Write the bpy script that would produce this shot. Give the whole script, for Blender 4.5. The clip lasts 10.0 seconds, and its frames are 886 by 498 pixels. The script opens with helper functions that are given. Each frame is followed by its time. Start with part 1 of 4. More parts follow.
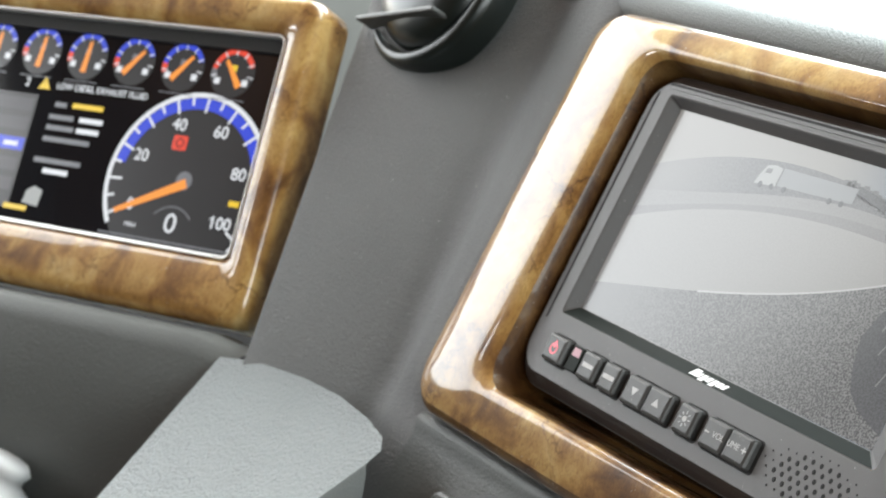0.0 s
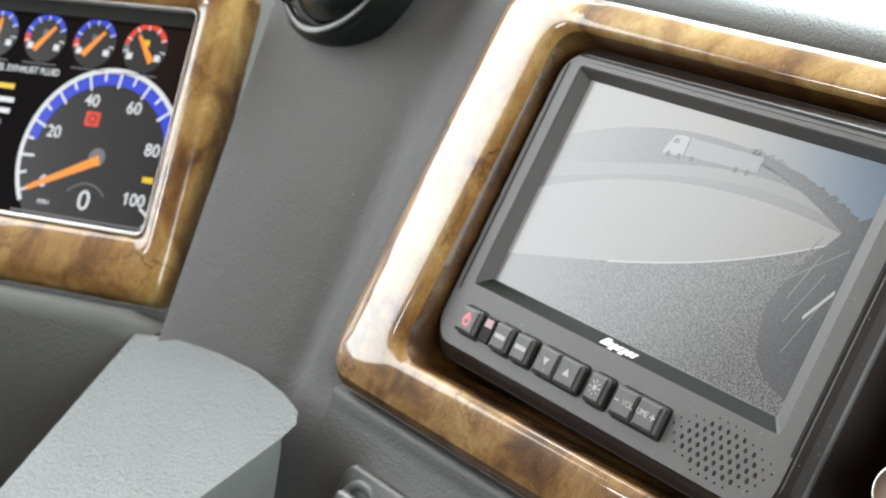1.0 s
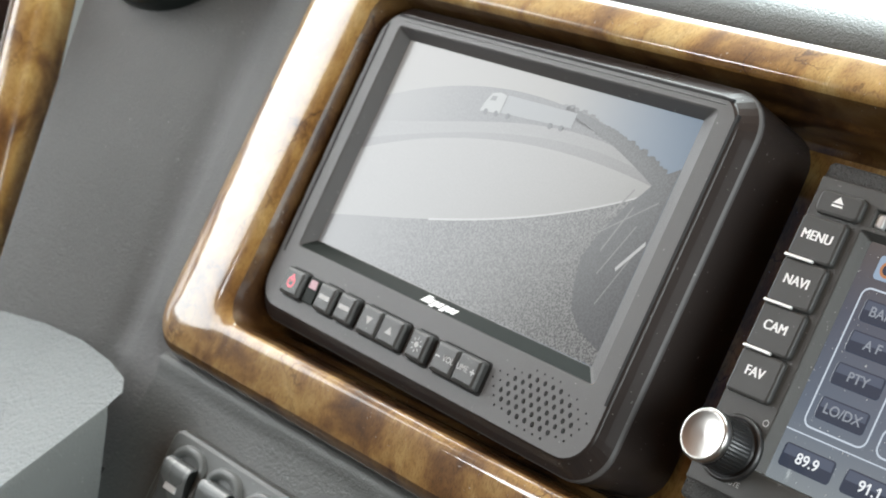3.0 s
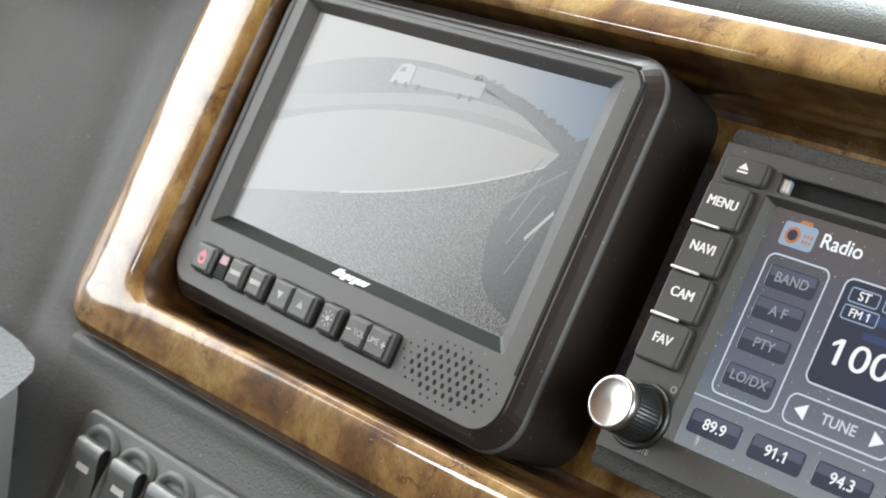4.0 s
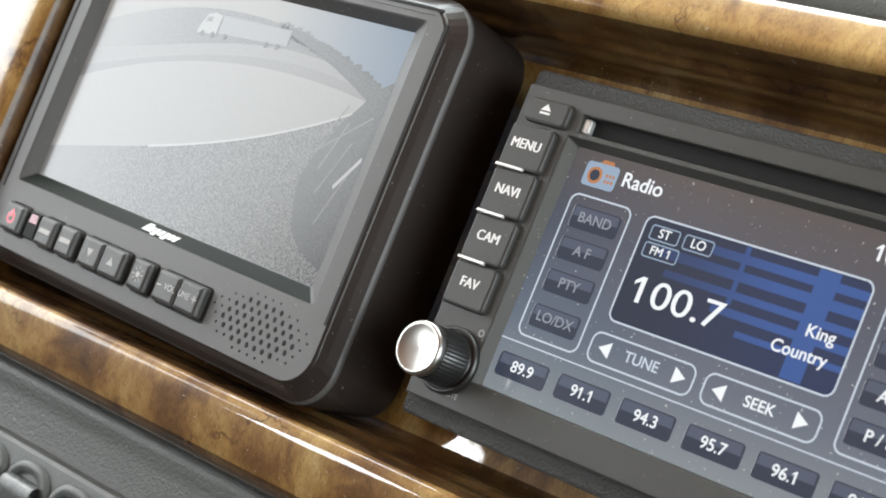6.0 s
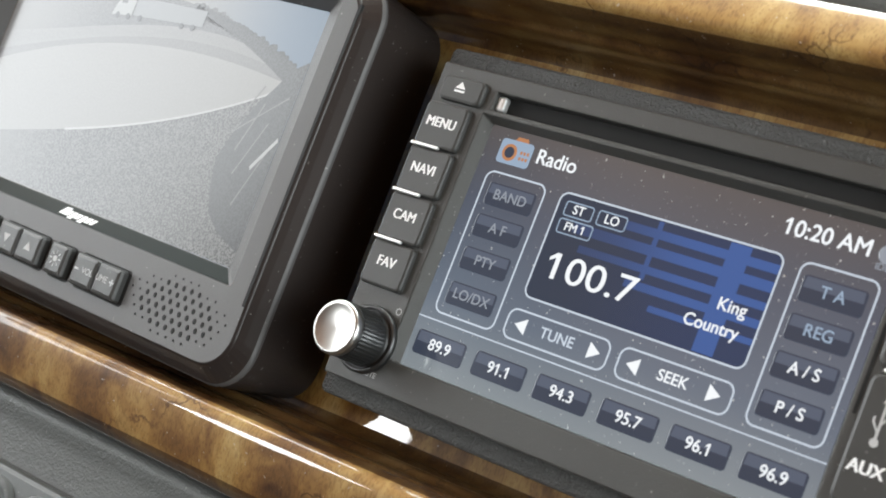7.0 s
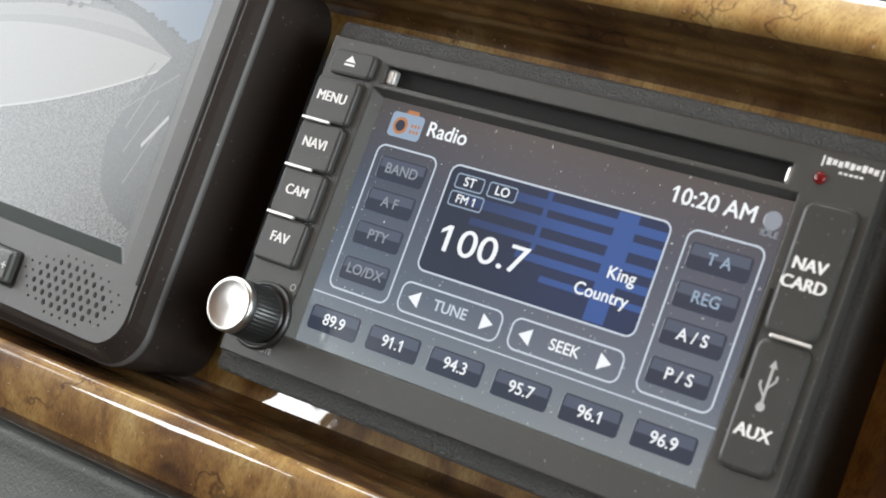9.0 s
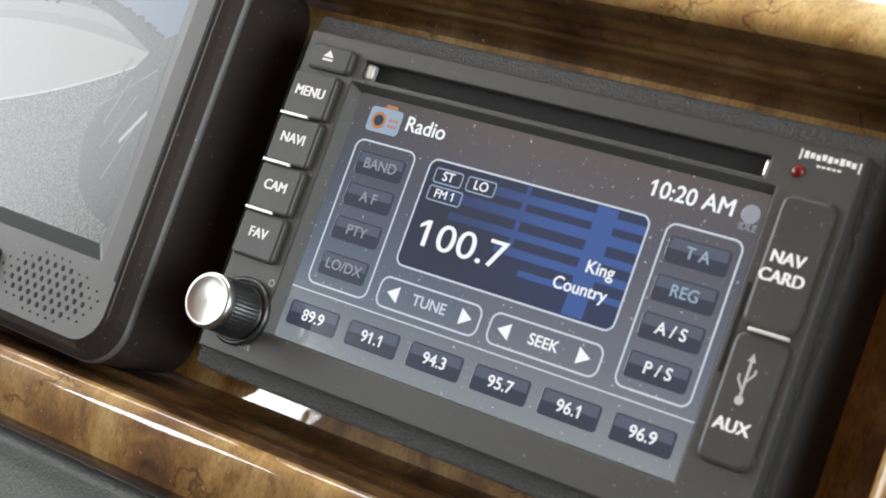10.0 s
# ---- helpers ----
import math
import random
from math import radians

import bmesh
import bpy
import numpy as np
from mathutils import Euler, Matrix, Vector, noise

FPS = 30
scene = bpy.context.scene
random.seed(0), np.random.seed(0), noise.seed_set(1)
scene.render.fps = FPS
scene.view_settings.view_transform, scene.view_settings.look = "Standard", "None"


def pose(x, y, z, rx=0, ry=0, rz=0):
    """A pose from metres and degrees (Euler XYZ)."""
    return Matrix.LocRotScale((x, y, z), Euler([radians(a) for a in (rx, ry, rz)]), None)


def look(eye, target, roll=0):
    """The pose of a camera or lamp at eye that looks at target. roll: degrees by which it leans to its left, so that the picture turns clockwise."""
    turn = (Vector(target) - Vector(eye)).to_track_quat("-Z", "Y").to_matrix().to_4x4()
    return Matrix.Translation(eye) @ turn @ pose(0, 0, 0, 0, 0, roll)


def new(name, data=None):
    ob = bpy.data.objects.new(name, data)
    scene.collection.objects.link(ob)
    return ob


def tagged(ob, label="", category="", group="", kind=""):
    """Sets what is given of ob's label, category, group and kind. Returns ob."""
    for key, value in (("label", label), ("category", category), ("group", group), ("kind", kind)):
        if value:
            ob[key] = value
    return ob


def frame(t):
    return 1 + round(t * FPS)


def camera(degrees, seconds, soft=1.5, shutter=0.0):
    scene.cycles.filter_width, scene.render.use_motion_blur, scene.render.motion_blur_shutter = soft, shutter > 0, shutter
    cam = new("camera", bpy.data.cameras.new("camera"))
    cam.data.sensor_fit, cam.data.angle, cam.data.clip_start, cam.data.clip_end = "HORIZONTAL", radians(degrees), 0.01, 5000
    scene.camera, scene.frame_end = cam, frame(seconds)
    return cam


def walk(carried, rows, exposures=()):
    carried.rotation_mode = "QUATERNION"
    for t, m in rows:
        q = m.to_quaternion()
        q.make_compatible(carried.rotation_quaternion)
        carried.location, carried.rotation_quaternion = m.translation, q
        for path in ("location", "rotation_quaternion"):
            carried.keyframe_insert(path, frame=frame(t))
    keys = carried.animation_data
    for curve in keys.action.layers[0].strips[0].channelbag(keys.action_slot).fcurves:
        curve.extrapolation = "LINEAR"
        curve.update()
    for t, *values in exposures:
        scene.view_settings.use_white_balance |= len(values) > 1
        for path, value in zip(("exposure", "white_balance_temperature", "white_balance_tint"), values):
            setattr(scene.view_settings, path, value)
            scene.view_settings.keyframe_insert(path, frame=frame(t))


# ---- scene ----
# ---- camera ----
# Everything is laid out in the centre panel's own frame (x right, z up the panel, y into it), which leans back by 33 degrees.
DASH = pose(0, 0, 0.95, -33.3)
cam = camera(30.0, 10.0, soft=1.8)
cam.data.dof.use_dof, cam.data.dof.focus_distance, cam.data.dof.aperture_fstop = True, 0.52, 24.0
ROWS = [
    (0, 0.2518, -0.4407, -0.0165, 91.36, -27.44, 53.02),
    (0.5, 0.2544, -0.4376, -0.0162, 91.58, -27.08, 51.70),
    (1, 0.2569, -0.4352, -0.0146, 91.77, -26.71, 50.36),
    (1.5, 0.2599, -0.4349, -0.0146, 92.17, -26.31, 48.85),
    (2, 0.2627, -0.4329, -0.0142, 92.51, -25.99, 47.47),
    (2.5, 0.2653, -0.4296, -0.0128, 92.82, -25.61, 46.20),
    (4, 0.2716, -0.4161, -0.0109, 93.43, -24.29, 42.58),
    (4.5, 0.2737, -0.4111, -0.0100, 93.56, -23.83, 41.33),
    (5, 0.2761, -0.4072, -0.0092, 93.74, -23.40, 40.02),
    (5.5, 0.2785, -0.4035, -0.0081, 93.90, -22.84, 38.74),
    (7, 0.2869, -0.3967, -0.0054, 94.22, -21.36, 35.34),
    (7.5, 0.2889, -0.3963, -0.0046, 94.27, -20.89, 34.31),
    (8, 0.2902, -0.3948, -0.0033, 94.23, -20.52, 33.52),
    (8.5, 0.2916, -0.3937, -0.0025, 94.22, -20.17, 32.91),
    (9, 0.2928, -0.3927, -0.0021, 94.25, -19.97, 32.46),
    (9.5, 0.2938, -0.3915, -0.0017, 94.25, -19.82, 32.19),
    (10, 0.2936, -0.3912, -0.0016, 94.27, -19.71, 31.90),
]
walk(cam, [(t, DASH @ pose(x, y, z, a, b, c)) for t, x, y, z, a, b, c in ROWS])

# ---- world and light ----
scene.view_settings.exposure = 0.64
world = bpy.data.worlds.new("sky")
scene.world = world
world.use_nodes = True
wt = world.node_tree
sky = wt.nodes.new("ShaderNodeTexSky")
sky.sky_type, sky.sun_disc = "NISHITA", False
sky.sun_elevation, sky.sun_rotation = radians(40), radians(-100)
wt.links.new(sky.outputs[0], wt.nodes["Background"].inputs[0])
wt.nodes["Background"].inputs[1].default_value = 0.12
sun = new("sun", bpy.data.lights.new("sun", "SUN"))
sun.data.energy, sun.data.angle, sun.data.color = 1.0, radians(12), (1, 0.96, 0.9)
sun.matrix_basis = look((-4, 1, 4), (0, 0, 0.9))


def window_light(name, m, w, h, watts, colour=(1, 1, 1)):
    lamp = new(name, bpy.data.lights.new(name, "AREA"))
    lamp.data.shape, lamp.data.size, lamp.data.size_y = "RECTANGLE", w, h
    lamp.data.energy, lamp.data.color = watts, colour
    lamp.matrix_basis = m
    return lamp


window_light("side_window_light", look((-1.16, -0.22, 1.37), (0.2, -0.2, 1.05)), 1.04, 0.72, 10.4, (0.95, 0.99, 0.985))
window_light("rear_side_window_light", look((-1.17, -1.24, 1.5), (0.0, -1.24, 1.3)), 0.24, 0.42, 5, (0.97, 0.99, 1.0))
window_light("windshield_light", look((-0.42, 0.66, 1.6), (-0.42, -0.04, 1.0)), 1.56, 0.92, 46, (0.87, 0.985, 1))
window_light("passenger_window_light", look((1.26, -0.28, 1.34), (-0.2, -0.1, 1.0)), 1.1, 0.6, 13, (0.94, 1, 0.99))


# ---- materials ----
def material(name, base=(0.5, 0.5, 0.5), rough=0.5, metal=0.0, coat=0.0, coat_rough=0.03, spec=0.5):
    m = bpy.data.materials.new(name)
    m.use_nodes = True
    b = m.node_tree.nodes["Principled BSDF"]
    b.inputs["Base Color"].default_value = (*base, 1)
    b.inputs["Roughness"].default_value, b.inputs["Metallic"].default_value = rough, metal
    b.inputs["Coat IOR"].default_value = 1.6
    b.inputs["Coat Weight"].default_value, b.inputs["Coat Roughness"].default_value = coat, coat_rough
    b.inputs["Specular IOR Level"].default_value = spec
    return m


def nodes_of(m):
    return m.node_tree, m.node_tree.nodes, m.node_tree.links, m.node_tree.nodes["Principled BSDF"]


def ramp(n, stops):
    r = n.new("ShaderNodeValToRGB")
    e = r.color_ramp.elements
    while len(e) < len(stops):
        e.new(0.5)
    for k, (p, c) in zip(e, stops):
        k.position, k.color = p, (*c, 1)
    return r


def noise_node(n, l, scale, detail=6, distort=0.0, stretch=None, rough=0.55):
    c = n.new("ShaderNodeTexCoord")
    t = n.new("ShaderNodeTexNoise")
    t.inputs["Scale"].default_value, t.inputs["Detail"].default_value = scale, detail
    t.inputs["Distortion"].default_value, t.inputs["Roughness"].default_value = distort, rough
    src = c.outputs["Object"]
    if stretch:
        mp = n.new("ShaderNodeMapping")
        mp.inputs["Scale"].default_value = stretch
        l.new(src, mp.inputs[0])
        src = mp.outputs[0]
    l.new(src, t.inputs["Vector"])
    return t


def plastic(name, base, rough, grain=900.0, depth=0.25, wrinkle=0.0, speck=True):
    """Moulded plastic or vinyl with a fine grain, uneven gloss and a little dust."""
    m = material(name, base, rough)
    tree, n, l, b = nodes_of(m)
    fine = noise_node(n, l, grain, 3)
    bump = n.new("ShaderNodeBump")
    bump.inputs["Strength"].default_value, bump.inputs["Distance"].default_value = depth, 0.0011
    src = fine.outputs[0]
    if wrinkle:
        cell = n.new("ShaderNodeTexVoronoi")
        cell.feature = "SMOOTH_F1"
        cell.inputs["Scale"].default_value = wrinkle
        co = n.new("ShaderNodeTexCoord")
        warp = noise_node(n, l, wrinkle * 0.6, 2)
        mix = n.new("ShaderNodeMixRGB")
        mix.blend_type, mix.inputs[0].default_value = "ADD", 0.004
        l.new(co.outputs["Object"], mix.inputs[1])
        l.new(warp.outputs[1], mix.inputs[2])
        l.new(mix.outputs[0], cell.inputs["Vector"])
        add = n.new("ShaderNodeMath")
        add.operation = "ADD"
        l.new(cell.outputs[0], add.inputs[0])
        l.new(fine.outputs[0], add.inputs[1])
        src = add.outputs[0]
    l.new(src, bump.inputs["Height"])
    l.new(bump.outputs[0], b.inputs["Normal"])
    wide = noise_node(n, l, 9, 5)
    r = ramp(n, [(0.3, tuple(c * 0.86 for c in base)), (0.7, tuple(c * 1.12 for c in base))])
    l.new(wide.outputs[0], r.inputs[0])
    col = r.outputs[0]
    if speck:
        dust = noise_node(n, l, 760, 2)
        dr = ramp(n, [(0.71, (0, 0, 0)), (0.76, (0.45, 0.45, 0.45))])
        l.new(dust.outputs[0], dr.inputs[0])
        mx = n.new("ShaderNodeMixRGB")
        mx.inputs[2].default_value = (0.45, 0.45, 0.43, 1)
        l.new(dr.outputs[0], mx.inputs[0])
        l.new(col, mx.inputs[1])
        col = mx.outputs[0]
    l.new(col, b.inputs["Base Color"])
    rr = n.new("ShaderNodeMapRange")
    rr.inputs[3].default_value, rr.inputs[4].default_value = rough - 0.07, rough + 0.07
    l.new(wide.outputs[0], rr.inputs[0])
    l.new(rr.outputs[0], b.inputs["Roughness"])
    return m


def burl_wood(name="lacquered_burl_wood", shade_tint=(1, 1, 1)):
    """Lacquered burl: soft clouds of gold and brown, short cross flecks, wandering dark veins and a few knots."""
    m = material(name, (0.2, 0.1, 0.03), 0.45, coat=1.0, coat_rough=0.02, spec=0.25)
    tree, n, l, b = nodes_of(m)
    b.inputs["Coat IOR"].default_value = 1.5

    def times(col, factor, amount):
        mx = n.new("ShaderNodeMixRGB")
        mx.blend_type, mx.inputs[0].default_value = "MULTIPLY", amount
        l.new(col, mx.inputs[1])
        l.new(factor, mx.inputs[2])
        return mx.outputs[0]

    cloud = noise_node(n, l, 40, 5, 0.6, (1.0, 1, 0.8), 0.55)
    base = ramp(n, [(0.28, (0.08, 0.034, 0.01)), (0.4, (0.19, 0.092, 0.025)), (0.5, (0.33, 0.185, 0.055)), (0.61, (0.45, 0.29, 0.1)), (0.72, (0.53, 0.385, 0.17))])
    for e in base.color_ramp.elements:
        e.color = [c * k for c, k in zip(e.color, (*shade_tint, 1))]
    l.new(cloud.outputs[0], base.inputs[0])
    streak = noise_node(n, l, 95, 4, 0.8, (1.0, 1.0, 0.32), 0.55)
    sr = ramp(n, [(0.36, (0.62, 0.52, 0.44)), (0.58, (1.06, 1.05, 1.02))])
    l.new(streak.outputs[0], sr.inputs[0])
    col = times(base.outputs[0], sr.outputs[0], 0.42)
    fleck = noise_node(n, l, 1500, 3, 0.3, (1.0, 1.0, 0.3))
    fr = ramp(n, [(0.36, (0.5, 0.43, 0.37)), (0.52, (1.0, 1.0, 1.0))])
    l.new(fleck.outputs[0], fr.inputs[0])
    col = times(col, fr.outputs[0], 0.55)
    # dark veins along warped cell borders, broken up by a wide mask
    co = n.new("ShaderNodeTexCoord")
    warp = noise_node(n, l, 60, 4)
    shift = n.new("ShaderNodeMixRGB")
    shift.blend_type, shift.inputs[0].default_value = "ADD", 0.03
    l.new(co.outputs["Object"], shift.inputs[1])
    l.new(warp.outputs[1], shift.inputs[2])
    vein = n.new("ShaderNodeTexVoronoi")
    vein.feature = "DISTANCE_TO_EDGE"
    vein.inputs["Scale"].default_value = 30
    l.new(shift.outputs[0], vein.inputs["Vector"])
    vr = ramp(n, [(0.004, (0.3, 0.23, 0.18)), (0.022, (1, 1, 1))])
    l.new(vein.outputs[0], vr.inputs[0])
    gap = noise_node(n, l, 26, 2)
    gm = ramp(n, [(0.5, (0, 0, 0)), (0.6, (0.8, 0.8, 0.8))])
    l.new(gap.outputs[0], gm.inputs[0])
    vm = n.new("ShaderNodeMixRGB")
    vm.blend_type = "MULTIPLY"
    l.new(gm.outputs[0], vm.inputs[0])
    l.new(col, vm.inputs[1])
    l.new(vr.outputs[0], vm.inputs[2])
    knot = n.new("ShaderNodeTexVoronoi")
    knot.inputs["Scale"].default_value = 17
    l.new(shift.outputs[0], knot.inputs["Vector"])
    kr = ramp(n, [(0.03, (0.12, 0.08, 0.06)), (0.09, (1, 1, 1))])
    l.new(knot.outputs[0], kr.inputs[0])
    col = times(vm.outputs[0], kr.outputs[0], 0.85)
    dust = noise_node(n, l, 700, 2)
    dr = ramp(n, [(0.71, (0, 0, 0)), (0.75, (0.5, 0.5, 0.5))])
    l.new(dust.outputs[0], dr.inputs[0])
    mx = n.new("ShaderNodeMixRGB")
    mx.inputs[2].default_value = (0.6, 0.57, 0.5, 1)
    l.new(dr.outputs[0], mx.inputs[0])
    l.new(col, mx.inputs[1])
    l.new(mx.outputs[0], b.inputs["Base Color"])
    wav = noise_node(n, l, 26, 3)
    bump = n.new("ShaderNodeBump")
    bump.inputs["Strength"].default_value, bump.inputs["Distance"].default_value = 0.13, 0.002
    l.new(wav.outputs[0], bump.inputs["Height"])
    l.new(bump.outputs[0], b.inputs["Coat Normal"])
    return m


GLOW = 0.78


def glowing(name, colour, strength=1.0, base=(0.02, 0.02, 0.02), rough=0.25):
    m = material(name, base, rough)
    b = m.node_tree.nodes["Principled BSDF"]
    b.inputs["Emission Color"].default_value, b.inputs["Emission Strength"].default_value = (*colour, 1), strength * GLOW
    return m


WOOD = burl_wood()
# darkened copy of the burl: shade of cove and outer edge in its colour
WOOD_SHADED = burl_wood("shaded_edge_wood", (0.36, 0.32, 0.32))
GREY = plastic("grey_dash_vinyl", (0.094, 0.096, 0.095), 0.46, 1800, 0.4, 900)
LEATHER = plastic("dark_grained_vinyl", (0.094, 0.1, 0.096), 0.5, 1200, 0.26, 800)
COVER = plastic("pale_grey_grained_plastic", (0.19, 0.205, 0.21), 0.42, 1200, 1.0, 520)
BLACK = plastic("black_moulded_plastic", (0.056, 0.056, 0.053), 0.45, 2500, 0.2)
TRIM = plastic("textured_black_trim", (0.06, 0.06, 0.058), 0.46, 1300, 1.2)
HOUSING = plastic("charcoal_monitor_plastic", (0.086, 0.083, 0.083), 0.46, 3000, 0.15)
# housing sides: shade and the wood's brown reflection are put into this colour
HOUSE_SHADED = plastic("shaded_brown_side_plastic", (0.03, 0.024, 0.022), 0.28, 2500, 0.06)
HOUSE_SHADED.node_tree.nodes["Principled BSDF"].inputs["Specular IOR Level"].default_value = 0.3
RUBBER = plastic("soft_black_button_rubber", (0.046, 0.046, 0.044), 0.42, 3000, 0.12)
GLOSS = material("gloss_black_plastic", (0.016, 0.02, 0.018), 0.5, spec=0.08)
VENT = material("gloss_dark_green_black_plastic", (0.006, 0.009, 0.008), 0.3)
# flat black that stands for the shade inside holes, gaps and hollows
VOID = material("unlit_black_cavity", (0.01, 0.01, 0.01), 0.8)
CAP = material("brushed_bright_metal", (0.48, 0.47, 0.45), 0.3, 1.0)
SATIN = material("brushed_silver_bar", (0.85, 0.85, 0.84), 0.42, 0.7)
KNURL = material("dark_knurled_metal", (0.07, 0.07, 0.07), 0.35, 0.8)
INK = material("white_printing", (0.9, 0.9, 0.9), 0.6)
INK_DIM = material("worn_grey_printing", (0.5, 0.5, 0.5), 0.6)
ROCK = plastic("satin_grey_rocker_plastic", (0.11, 0.12, 0.12), 0.28, 2500, 0.1)
PLATE = plastic("satin_grey_plate_plastic", (0.1, 0.11, 0.108), 0.38, 2500, 0.15)
CREAM = plastic("pale_corrugated_rubber", (0.55, 0.56, 0.56), 0.5, 1500, 0.1, 0, False)
RED_LED = glowing("red_lit_symbol", (1, 0.06, 0.1), 0.8, (0.2, 0.02, 0.03))
LED = material("dark_red_lens", (0.16, 0.008, 0.01), 0.15)


# ---- building helpers: millimetres in the thing's own frame ----
def part(name, bm, mat, parent, label="", smooth=False):
    me = bpy.data.meshes.new(name)
    bm.transform(Matrix.Scale(0.001, 4))
    bm.to_mesh(me)
    bm.free()
    me.materials.append(mat)
    if smooth:
        me.shade_smooth()
    ob = new(name, me)
    ob.parent = parent
    if label:
        ob["label"] = label
    return ob


def thing(name, label, category, origin=(0, 0, 0), axes=None, group="", kind=""):
    ob = new(name)
    ob.empty_display_size = 0.02
    m = Matrix.Identity(4)
    if axes:
        for i in range(3):
            for j in range(3):
                m[j][i] = axes[i][j]
    m.translation = Vector(origin) * 0.001
    ob.matrix_basis = DASH @ m
    return tagged(ob, label, category, group, kind)


def box(x0, x1, y0, y1, z0, z1, bevel=0.0, seg=2):
    bm = bmesh.new()
    bmesh.ops.create_cube(bm, size=1)
    for v in bm.verts:
        v.co = Vector(((x0 + x1) / 2 + v.co.x * (x1 - x0), (y0 + y1) / 2 + v.co.y * (y1 - y0), (z0 + z1) / 2 + v.co.z * (z1 - z0)))
    if bevel:
        bmesh.ops.bevel(bm, geom=bm.edges[:], offset=bevel, segments=seg, profile=0.5, affect="EDGES")
    return bm


def rr(x0, x1, z0, z1, r, y, n=6):
    """A rounded rectangle of points at depth y."""
    out = []
    for cx, cz, a0 in ((x1 - r, z1 - r, 0), (x0 + r, z1 - r, 90), (x0 + r, z0 + r, 180), (x1 - r, z0 + r, 270)):
        for i in range(n + 1):
            a = radians(a0 + 90 * i / n)
            out.append((cx + r * math.cos(a), y, cz + r * math.sin(a)))
    return out


def ring(cx, cz, r, y, n=40):
    return [(cx + r * math.cos(2 * math.pi * i / n), y, cz + r * math.sin(2 * math.pi * i / n)) for i in range(n)]


def loft(loops, first=False, last=False, closed=True):
    bm = bmesh.new()
    rows = [[bm.verts.new(p) for p in lp] for lp in loops]
    k = len(rows[0])
    for a, b in zip(rows, rows[1:]):
        for i in range(k if closed else k - 1):
            j = (i + 1) % k
            bm.faces.new((a[i], a[j], b[j], b[i]))
    if first:
        bm.faces.new(rows[0])
    if last:
        bm.faces.new(rows[-1])
    bmesh.ops.recalc_face_normals(bm, faces=bm.faces[:])
    return bm


def slab(x0, x1, z0, z1, r, yf, yb, soft=0.8, n=5):
    """A rounded block whose front edge, at depth yf, is softened."""
    return loft([rr(x0, x1, z0, z1, r, yb, n), rr(x0, x1, z0, z1, r, yf + soft, n),
                 rr(x0 + soft * 0.3, x1 - soft * 0.3, z0 + soft * 0.3, z1 - soft * 0.3, max(r - soft * 0.3, 0.1), yf + soft * 0.3, n),
                 rr(x0 + soft, x1 - soft, z0 + soft, z1 - soft, max(r - soft, 0.1), yf, n)], True, True)


def turned(cx, cz, prof, n=40, first=True, last=True):
    """A solid turned about the panel's normal: prof is (radius, depth)."""
    return loft([ring(cx, cz, r, y, n) for r, y in prof], first, last)


def holed(x0, x1, z0, z1, holes, yf, yb):
    """A plate with rectangular holes through it."""
    xs = sorted({x0, x1, *[h[0] for h in holes], *[h[1] for h in holes]})
    zs = sorted({z0, z1, *[h[2] for h in holes], *[h[3] for h in holes]})
    bm = bmesh.new()
    keep = {}

    def vert(x, y, z):
        return keep.setdefault((x, y, z), bm.verts.new((x, y, z))) if (x, y, z) not in keep else keep[(x, y, z)]

    def full(i, j):
        if i < 0 or j < 0 or i >= len(xs) - 1 or j >= len(zs) - 1:
            return False
        mx, mz = (xs[i] + xs[i + 1]) / 2, (zs[j] + zs[j + 1]) / 2
        return not any(h[0] < mx < h[1] and h[2] < mz < h[3] for h in holes)

    for i in range(len(xs) - 1):
        for j in range(len(zs) - 1):
            if not full(i, j):
                continue
            a, b, c, d = xs[i], xs[i + 1], zs[j], zs[j + 1]
            bm.faces.new([vert(a, yf, c), vert(b, yf, c), vert(b, yf, d), vert(a, yf, d)])
            bm.faces.new([vert(a, yb, d), vert(b, yb, d), vert(b, yb, c), vert(a, yb, c)])
            for di, dj, p, q in ((-1, 0, (a, c), (a, d)), (1, 0, (b, c), (b, d)), (0, -1, (a, c), (b, c)), (0, 1, (a, d), (b, d))):
                if not full(i + di, j + dj):
                    bm.faces.new([vert(p[0], yf, p[1]), vert(q[0], yf, q[1]), vert(q[0], yb, q[1]), vert(p[0], yb, p[1])])
    bmesh.ops.recalc_face_normals(bm, faces=bm.faces[:])
    return bm


def flat(points, y):
    bm = bmesh.new()
    bm.faces.new([bm.verts.new((x, y, z)) for x, z in points])
    return bm


def outline(x0, x1, z0, z1, r, w, y):
    """A thin rounded outline of width w."""
    return loft([rr(x0, x1, z0, z1, r, y), rr(x0 + w, x1 - w, z0 + w, z1 - w, max(r - w, 0.1), y)])


